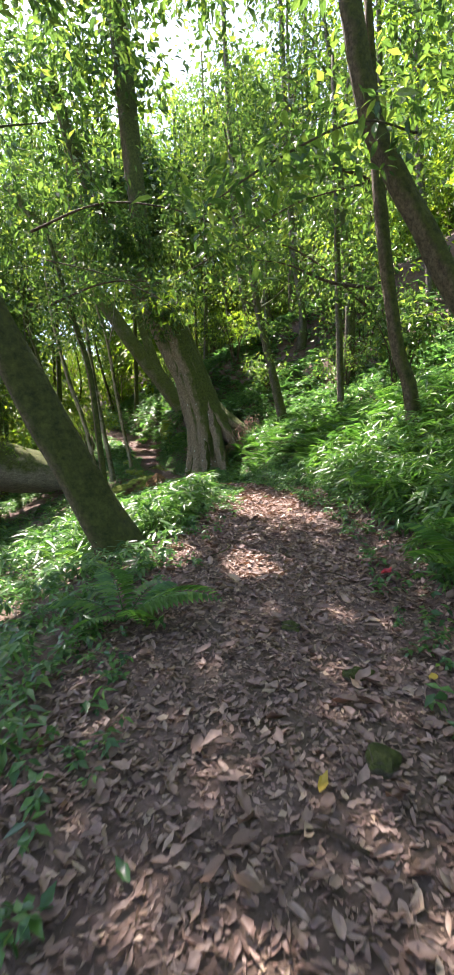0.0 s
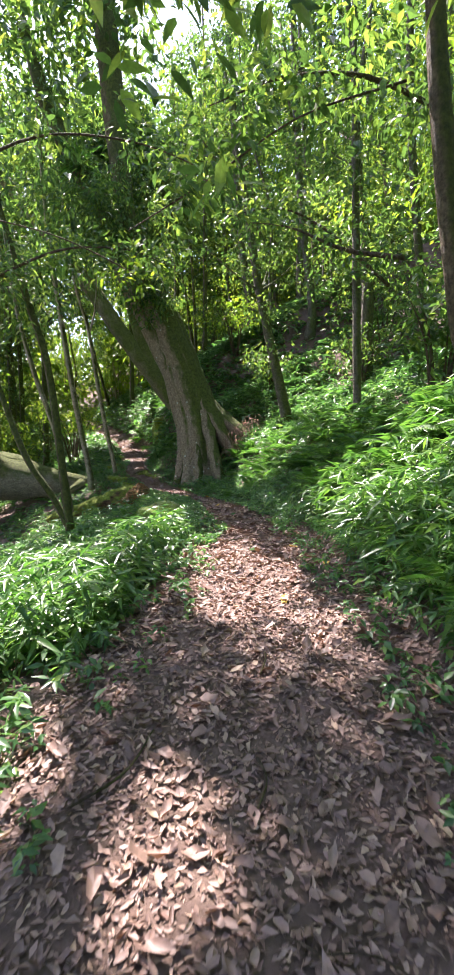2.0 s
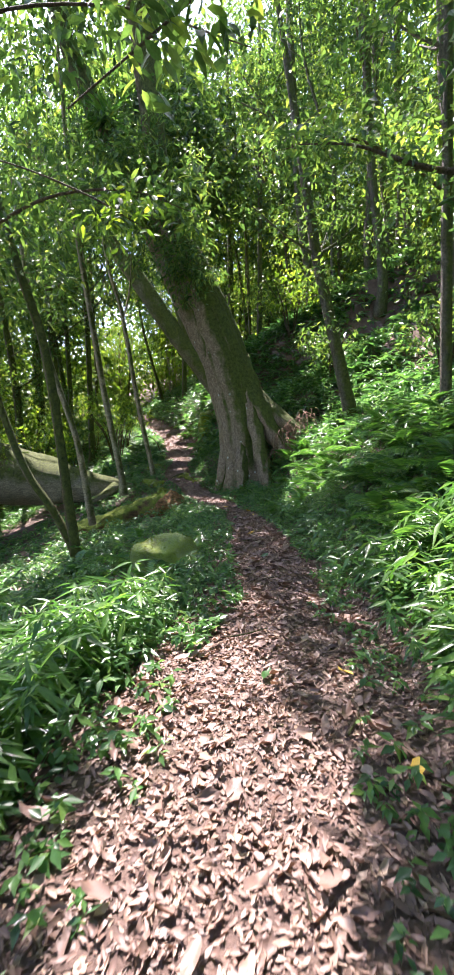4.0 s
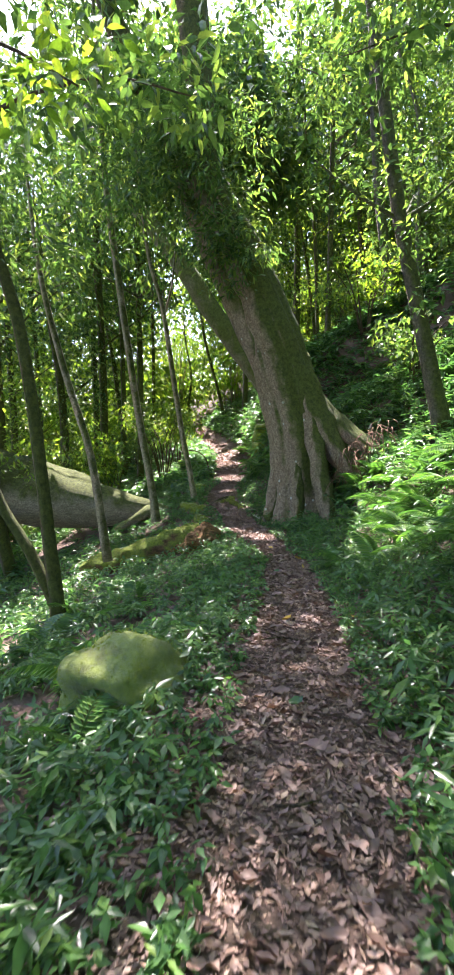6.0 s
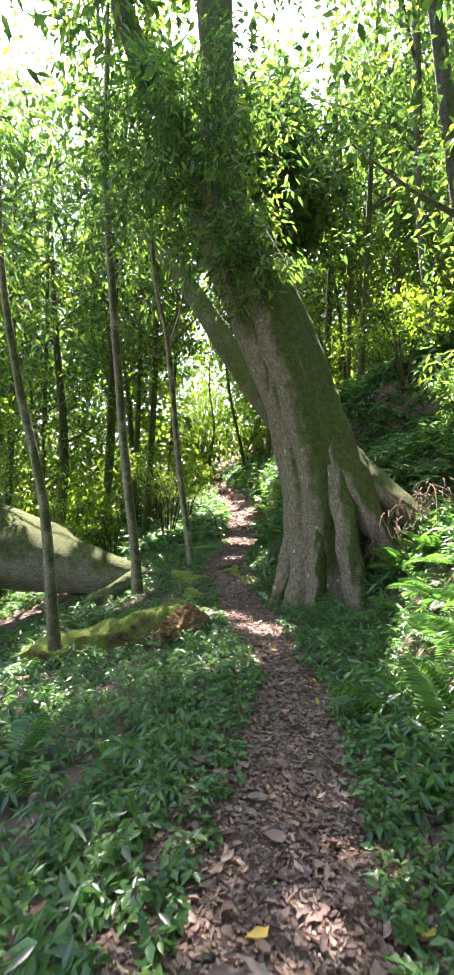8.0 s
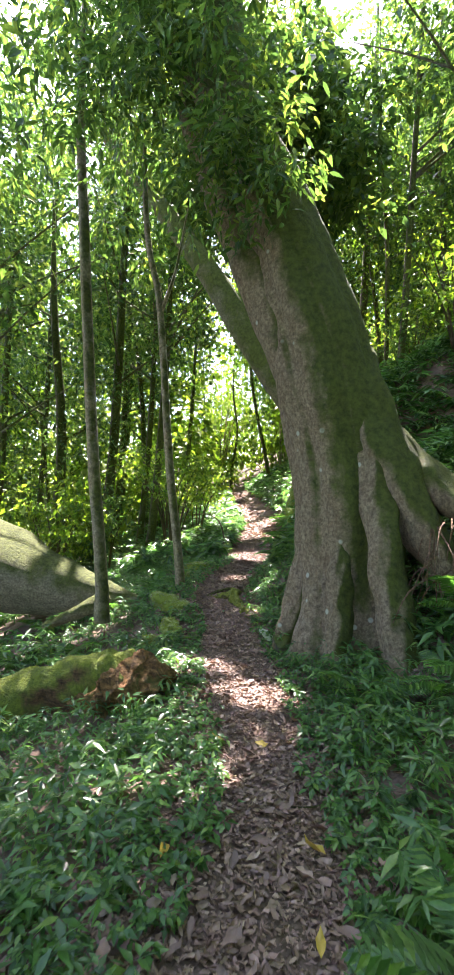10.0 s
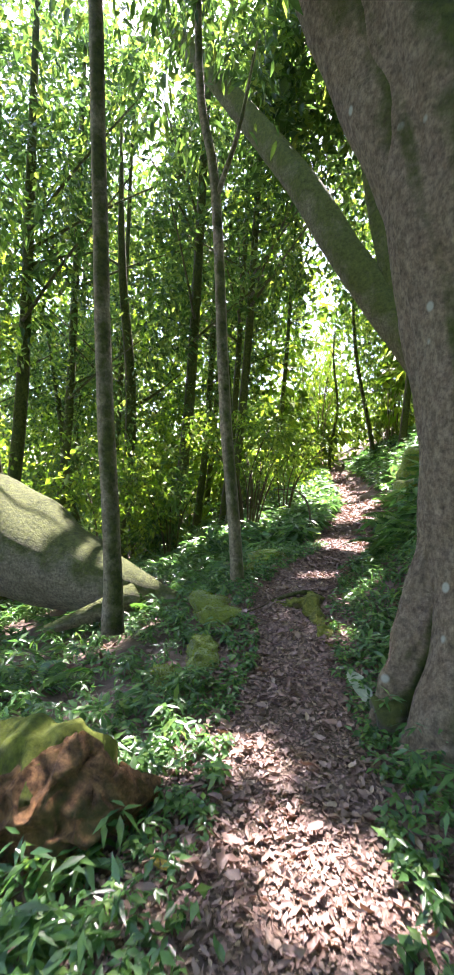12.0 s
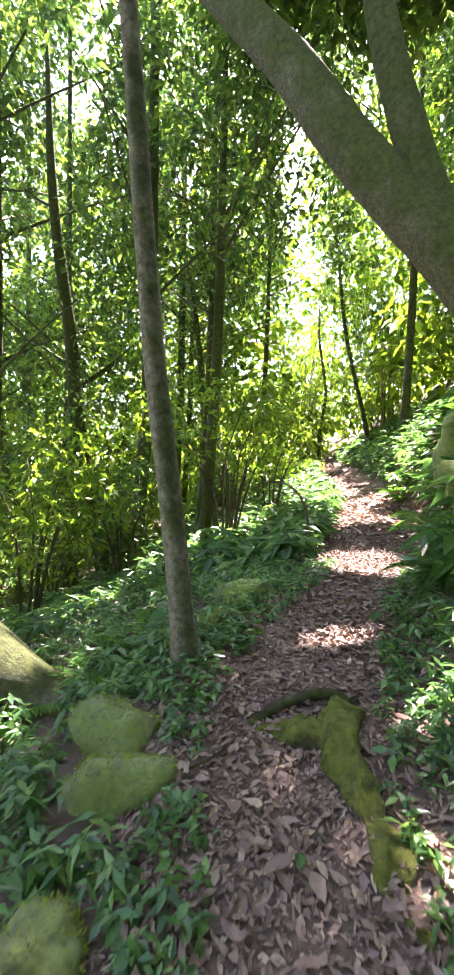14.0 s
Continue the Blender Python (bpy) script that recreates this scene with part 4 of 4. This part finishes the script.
def undergrowth():
    stuff("undergrowth", whorls(clear_of(sown(3800, 0.1, 2.6, -1.5, 25, -1, 1.0)), 0.2, 0.115, 6), M_HERB, "low dark green herbs with whorled lance-shaped leaves", "undergrowth")
    stuff("undergrowth", whorls(clear_of(sown(2900, 2.2, 7.0, -1.5, 27, -1, 1.0)), 0.3, 0.17, 6, LEAF, 0.6), M_HERB, "green herbs covering the slope below the trail", "undergrowth")
    stuff("undergrowth", whorls(clear_of(sown(4200, 0.1, 2.4, -1.5, 24, 1, 1.0)), 0.24, 0.125, 6, wide=0.85), M_HERB, "lush green herbs covering the bank", "undergrowth")
    stuff("undergrowth", whorls(clear_of(sown(2900, 2.0, 6.0, -1.5, 25, 1, 1.0)), 0.34, 0.18, 6, LEAF, 0.6), M_HERB, "green herbs on the upper bank", "undergrowth")
    stuff("undergrowth", whorls(clear_of(sown(1400, 1.4, 5.5, 18, 25, 1, 1.0)), 0.35, 0.2, 6, LEAF, 0.6), M_HERB, "green herbs on the steep bank behind the tree", "undergrowth")
    low = clear_of(np.concatenate([sown(2600, -0.22, 0.8, 8, 24, -1, 1.0), sown(2600, -0.15, 0.9, 9, 24, 1, 1.0), sown(260, -0.3, 0.6, -1, 8, -1, 1.0), sown(220, -0.3, 0.3, -1, 9, 1, 1.0)]))
    stuff("ground_cover", whorls(low, 0.09, 0.065, 5, LEAF, 1.0, 2), M_HERB, "small green creeping plants at the trail's edge", "ground cover")
    tuft = clear_of(np.concatenate([sown(700, 0.25, 2.2, 3.5, 9.0, 1), sown(420, 0.3, 2.0, 5.3, 8.8, -1)]))
    stuff("bamboo_grass", whorls(tuft, 0.46, 0.2, 7, LANCE, 0.6, 3), M_FERN, "drooping bright green bamboo grass with narrow blades", "bamboo grass")
    far = np.concatenate([sown(2200, 0.3, 9, 22, 45, 1), sown(2400, 0.3, 9, 24, 45, -1), sown(2200, 4.5, 14, 2, 26, 1), sown(1300, 6, 14, 2, 26, -1)])
    stuff("undergrowth", whorls(far, 0.45, 0.3, 5, LEAF, 0.7), M_HERB, "dense undergrowth covering the forest slopes", "undergrowth")


undergrowth()


def frond(length, pairs):
    """One arching fern frond along +x, with leaflets on both sides."""
    sets = []
    s = np.linspace(0.12, 0.98, pairs)
    x, z = length * s * (1 - 0.12 * s), length * (0.55 * s - 0.62 * s ** 2)
    w = length * 0.26 * np.sin(np.pi * (0.12 + 0.86 * s)) ** 0.8 + 0.01
    for way in (1, -1):
        sets.append(scatter(LEAF, np.stack([x, 0 * x, z], -1), way * np.full(pairs, 1.15), np.full(pairs, -0.15), np.zeros(pairs), w, np.full(pairs, 0.62)))
    v, f, caps = limb([(0, 0, 0, 0.006), (length * 0.45, 0, length * 0.13, 0.004), (length * 0.87, 0, -length * 0.07, 0.002)], 4, 3, 0.0)
    sets.append((v, np.concatenate([f[:, :3], f[:, [0, 2, 3]]])))
    return joined(sets)


def ferns():
    """Ferns: a rosette of fronds each; alike ones share their meshes."""
    mesh = [raw_mesh("frond", *frond(l, k), M_FERN) for l, k in ((0.45, 14), (0.6, 16), (0.75, 18))]
    spots = np.concatenate([sown(60, 0.3, 2.6, 2.5, 15, 1, 1), sown(60, 1.0, 2.8, 9, 18.6, 1, 1), sown(20, 0.9, 2.6, 20, 24, 1, 1), sown(26, 0.4, 3.0, 2, 24, -1, 1), sown(40, 0.1, 1.6, 23.2, 31, 1, 1), sown(22, 0.4, 3.5, 19.5, 24, 1, 1), np.array([(0.35, 14.95, 0), (-4.6, 18.3, 0), (-4.5, 17.8, 0), (-5.0, 18.0, 0), (-0.4, 17.6, 0), (-0.7, 3.0, 0)])])
    for x, y, _ in clear_of(spots):
        if 15.6 < y < 19.2 and -2.2 < x < 0.25 and x > float(mid_path(y)) and not (x, y) == (-0.4, 17.6):
            continue
        z = float(land(x, y))
        fern = base("fern", x, y, z)
        tagged(fern, "arching green fern on the slope beside the trail", "fern", "ferns beside the trail")
        k = int(rng.integers(5, 9))
        off = rng.uniform(0, 6.28)
        for i in range(k):
            ob = part("frond", mesh[int(rng.integers(0, 3))], fern)
            ob.matrix_basis = pose(0, 0, 0.02, 0, 0, math.degrees(off + i * 6.28 / k) + rng.normal(0, 8)) @ pose(0, 0, 0, rng.normal(0, 8), rng.normal(-12, 14), 0)


ferns()


# ---- leaves on the ground ----
def litter():
    def strew(count, y0, y1, spread, lo, hi, lift, form, name, label, mat=M_LITTER, pitch=0.22):
        y = rng.uniform(y0, y1, count)
        half = (np.interp(y, EY, ER) - np.interp(y, EY, EL)) / 2
        x = mid_path(y) + rng.uniform(-1, 1, count) * (half + spread)
        d = 0.1
        z = land(x, y)
        sx, sy = (land(x + d, y) - z) / d, (land(x, y + d) - z) / d
        yaw = rng.uniform(0, 6.28, count)
        p = np.stack([x, y, z + rng.uniform(0.004, lift, count)], -1)
        slope = np.arctan(sx * np.cos(yaw) + sy * np.sin(yaw))
        side = np.arctan(-sx * np.sin(yaw) + sy * np.cos(yaw))
        stuff(name, scatter(form, p, yaw, slope + rng.normal(0, pitch, count), side + rng.normal(0, pitch * 1.2, count), rng.uniform(lo, hi, count), rng.uniform(0.6, 1.35, count), 0.05), mat, label, "leaf litter")

    strew(50000, -1.5, 26, 0.3, 0.022, 0.065, 0.016, CURL, "leaf_litter", "brown dry fallen leaves carpeting the trail")
    strew(4200, -1.5, 26, 0.2, 0.05, 0.1, 0.02, DRY, "leaf_litter", "larger curled tan leaves on the trail")
    strew(6000, -1.5, 30, 2.5, 0.05, 0.11, 0.04, DRY, "leaf_litter", "brown dead leaves on the slopes beside the trail")
    strew(90000, -1.5, 25, 0.15, 0.014, 0.045, 0.01, LEAF, "leaf_crumbs", "crumbled leaf fragments on the trail", pitch=0.25)
    strew(3500, 26, 44, 0.3, 0.08, 0.16, 0.03, DRY, "leaf_litter", "dry leaves on the far trail")
    # single large leaves
    forms = []
    for k in range(5):
        v, f = DRY
        w = v.copy()
        w[:, 2] = v[:, 2] * rng.uniform(0.4, 1.6) + rng.normal(0, 0.03, len(v))
        w[:, 1] *= rng.uniform(0.8, 1.3)
        forms.append((w, f))
    meshes = {m.name: [raw_mesh("fallen_leaf", w, f, m, True) for w, f in forms] for m in (M_LITTER, M_YELLOW, M_RED, M_HERB)}
    for i in range(230):
        y = float(rng.uniform(1.0, 23))
        x = float(rng.uniform(np.interp(y, EY, EL) - 0.1, np.interp(y, EY, ER) + 0.05))
        m, label = (M_YELLOW, "yellow fallen leaf on the trail") if i % 19 == 0 else (M_HERB, "green fallen leaf on the trail") if i % 13 == 0 else (M_LITTER, "large curled brown leaf lying on the trail")
        ob = new("fallen_leaf", meshes[m.name][i % 5])
        s = float(rng.uniform(0.08, 0.15))
        ob.matrix_world = pose(x, y, float(land(x, y)) + 0.03, *rng.normal(0, 9, 2), float(rng.uniform(0, 360))) @ Matrix.Scale(s, 4)
        tagged(ob, label, "leaf", "large fallen leaves")
    ob = new("fallen_leaf", meshes[M_RED.name][1])
    ob.matrix_world = pose(1.13, 3.6, float(land(1.13, 3.6)) + 0.04, 0, 0, 30) @ Matrix.Scale(0.12, 4)
    tagged(ob, "bright red fallen leaf on the trail", "leaf", "large fallen leaves")

    # long pale leaf lying beside the trail
    v, f = FINE
    ob = new("fallen_palm_leaf", raw_mesh("fallen_palm_leaf", v * (0.62, 0.55, 0.3), f, leaf_material("pale_leaf", [(0, (0.3, 0.36, 0.27)), (1, (0.36, 0.42, 0.32))], (1, 1, 0.8), 0.45, 0.15)))
    ob.matrix_world = pose(-2.1, 19.5, float(land(-2.1, 19.5)) + 0.05, 0, 4, -52)
    tagged(ob, "long pale grey-green fallen leaf beside the trail", "leaf")


litter()


# ---- overhanging twigs near the walk ----
def hanging(name, label, rows, tufts, per, leaf, mat, spread=0.25, form=FINE):
    x, y, z = rows[0][:3]
    ob = tagged(base(name, x, y, z), label, "branch")
    inv = Matrix.Translation(ob.location).inverted()
    part("twig", limb_mesh("twig", [limb(rows, 6, 5, 0.05)], M_STICK), ob).matrix_parent_inverse = inv
    p = spline(rows, 8)[:, :3]
    c = p[rng.integers(0, len(p), tufts)] + rng.normal(0, 0.22, (tufts, 3))
    v, f = foliage(c, per, spread, leaf, form, 0.5, wide=1.25, clear=False)
    part("leaves", raw_mesh("leaves", v, f, mat), ob).matrix_parent_inverse = inv


hanging("overhanging_branch", "dark leafy branch hanging over the trail", [(2.2, 5.8, 4.6, 0.016), (1.4, 5.2, 4.4, 0.01), (0.5, 4.9, 3.9, 0.012), (-0.1, 4.8, 3.5, 0.006)], 40, 9, 0.17, M_CANOPY)
hanging("overhanging_branch", "leafy branch drooping over the trail", [(2.3, 8.2, 5.2, 0.016), (1.2, 8.4, 5.0, 0.01), (0.2, 8.6, 4.5, 0.012), (-0.8, 8.7, 4.0, 0.006)], 50, 9, 0.17, M_CANOPY)
hanging("overhanging_branch", "light green leafy twig beside the trail", [(-3.6, 10.5, 5.0, 0.014), (-2.4, 10.6, 4.7, 0.01), (-1.5, 10.7, 4.3, 0.012), (-1.0, 10.8, 4.0, 0.006)], 36, 9, 0.15, M_LIME)
hanging("overhanging_branch", "mossy leafy branch on the bank", [(3.6, 12, 4.6, 0.05), (2.6, 12.4, 4.9, 0.04), (1.6, 12.6, 5.4, 0.02), (0.8, 12.8, 5.6, 0.008)], 40, 9, 0.16, M_CANOPY)

hanging("overhanging_branch", "leafy branch drooping across the view of the big tree", [(-4.2, 12.4, 4.6, 0.03), (-2.8, 12.2, 5.0, 0.022), (-1.5, 12.0, 4.9, 0.015), (-0.6, 11.9, 4.5, 0.006)], 70, 11, 0.15, M_CANOPY, 0.35)
hanging("overhanging_branch", "thin leafy branch spreading above the trail", [(-3.9, 10.6, 5.6, 0.03), (-2.4, 10.4, 6.0, 0.02), (-0.9, 10.3, 5.8, 0.014), (0.4, 10.2, 5.2, 0.006)], 70, 11, 0.15, M_CANOPY, 0.35)
hanging("overhanging_branch", "dark leafy bough hanging high over the trail", [(3.4, 9.6, 5.6, 0.04), (2.2, 9.4, 6.0, 0.03), (1.1, 9.2, 5.9, 0.02), (0.2, 9.0, 5.5, 0.006)], 80, 11, 0.16, M_CANOPY, 0.4)
hanging("overhanging_branch", "leafy bough arching off the bank", [(4.4, 15.5, 5.0, 0.05), (3.0, 15.4, 6.2, 0.035), (1.7, 15.2, 6.8, 0.02), (0.4, 15.0, 6.6, 0.006)], 90, 11, 0.17, M_CANOPY, 0.45)


# ---- far bamboo ----
def bamboo_clump(x, y, culms):
    z = float(land(x, y))
    limbs = []
    for k in range(culms):
        a, l = rng.uniform(0, 6.28), rng.uniform(0.8, 2.4)
        h = rng.uniform(6, 9)
        c, d = math.cos(a), math.sin(a)
        limbs.append([(x + 0.3 * c, y + 0.3 * d, z - 0.1, 0.045), (x + 0.5 * c, y + 0.5 * d, z + 0.5 * h, 0.04), (x + (0.5 + 0.5 * l) * c, y + (0.5 + 0.5 * l) * d, z + 0.85 * h, 0.025), (x + (0.5 + l) * c, y + (0.5 + l) * d, z + 0.9 * h, 0.008)])
    tree_thing("bamboo_clump", "feathery sunlit bamboo clump beside the far trail", limbs, M_SAPLING, [(x, y, z + 5.5, 2.0, 2.0, 3.2, 170), (x, y, z + 2.0, 1.6, 1.6, 1.8, 60)], 20, 0.26, M_LIME, 0.55, LANCE, "bamboo clumps", 7, 0.9, gaps=False, wide=0.8)


bamboo_clump(-9.3, 43.5, 6)
bamboo_clump(-14.2, 44.5, 6)


# ---- far woods ----
def far_woods():
    n = 10000
    a, r = np.concatenate([rng.uniform(0.2, 3.3, 8600), rng.uniform(3.3, 6.5, 1400)]), rng.uniform(20, 62, n)
    x, y = -4 + r * np.cos(a), 18 + r * np.sin(a)
    keep = (np.abs(x - mid_path(y)) > 3) | (y > 43)
    x, y = x[keep], y[keep]
    z = land(x, y) + np.where(rng.random(len(x)) < 0.45, rng.uniform(0.1, 5, len(x)), rng.uniform(2, 19, len(x)))
    a, r = rng.uniform(1.25, 2.7, 3400), rng.uniform(22, 42, 3400)
    x2, y2 = -4 + r * np.cos(a), 18 + r * np.sin(a)
    keep = (np.abs(x2 - mid_path(y2)) > 2.5) | (y2 > 43)
    x2, y2 = x2[keep], y2[keep]
    x, y, z = np.concatenate([x, x2]), np.concatenate([y, y2]), np.concatenate([z, land(x2, y2) + rng.uniform(4, 21, len(x2))])
    v, f = foliage(np.stack([x, y, z], -1), 16, 1.5, 0.62, LEAF, 0.5)
    # the lighter sunny leaf colour stands in for sun missing from these slopes
    stuff("far_woods", (v, f), M_LIME, "dense green woods on the slopes around", "woods")
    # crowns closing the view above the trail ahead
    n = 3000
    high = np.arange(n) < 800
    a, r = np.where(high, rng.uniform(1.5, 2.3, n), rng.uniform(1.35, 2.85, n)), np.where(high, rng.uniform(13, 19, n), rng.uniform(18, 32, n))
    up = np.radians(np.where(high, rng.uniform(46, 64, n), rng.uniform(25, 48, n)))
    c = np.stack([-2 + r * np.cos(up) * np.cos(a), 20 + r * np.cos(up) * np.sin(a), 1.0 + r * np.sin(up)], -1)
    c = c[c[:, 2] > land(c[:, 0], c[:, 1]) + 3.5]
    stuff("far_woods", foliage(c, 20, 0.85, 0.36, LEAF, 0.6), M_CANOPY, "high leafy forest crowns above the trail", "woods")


far_woods()
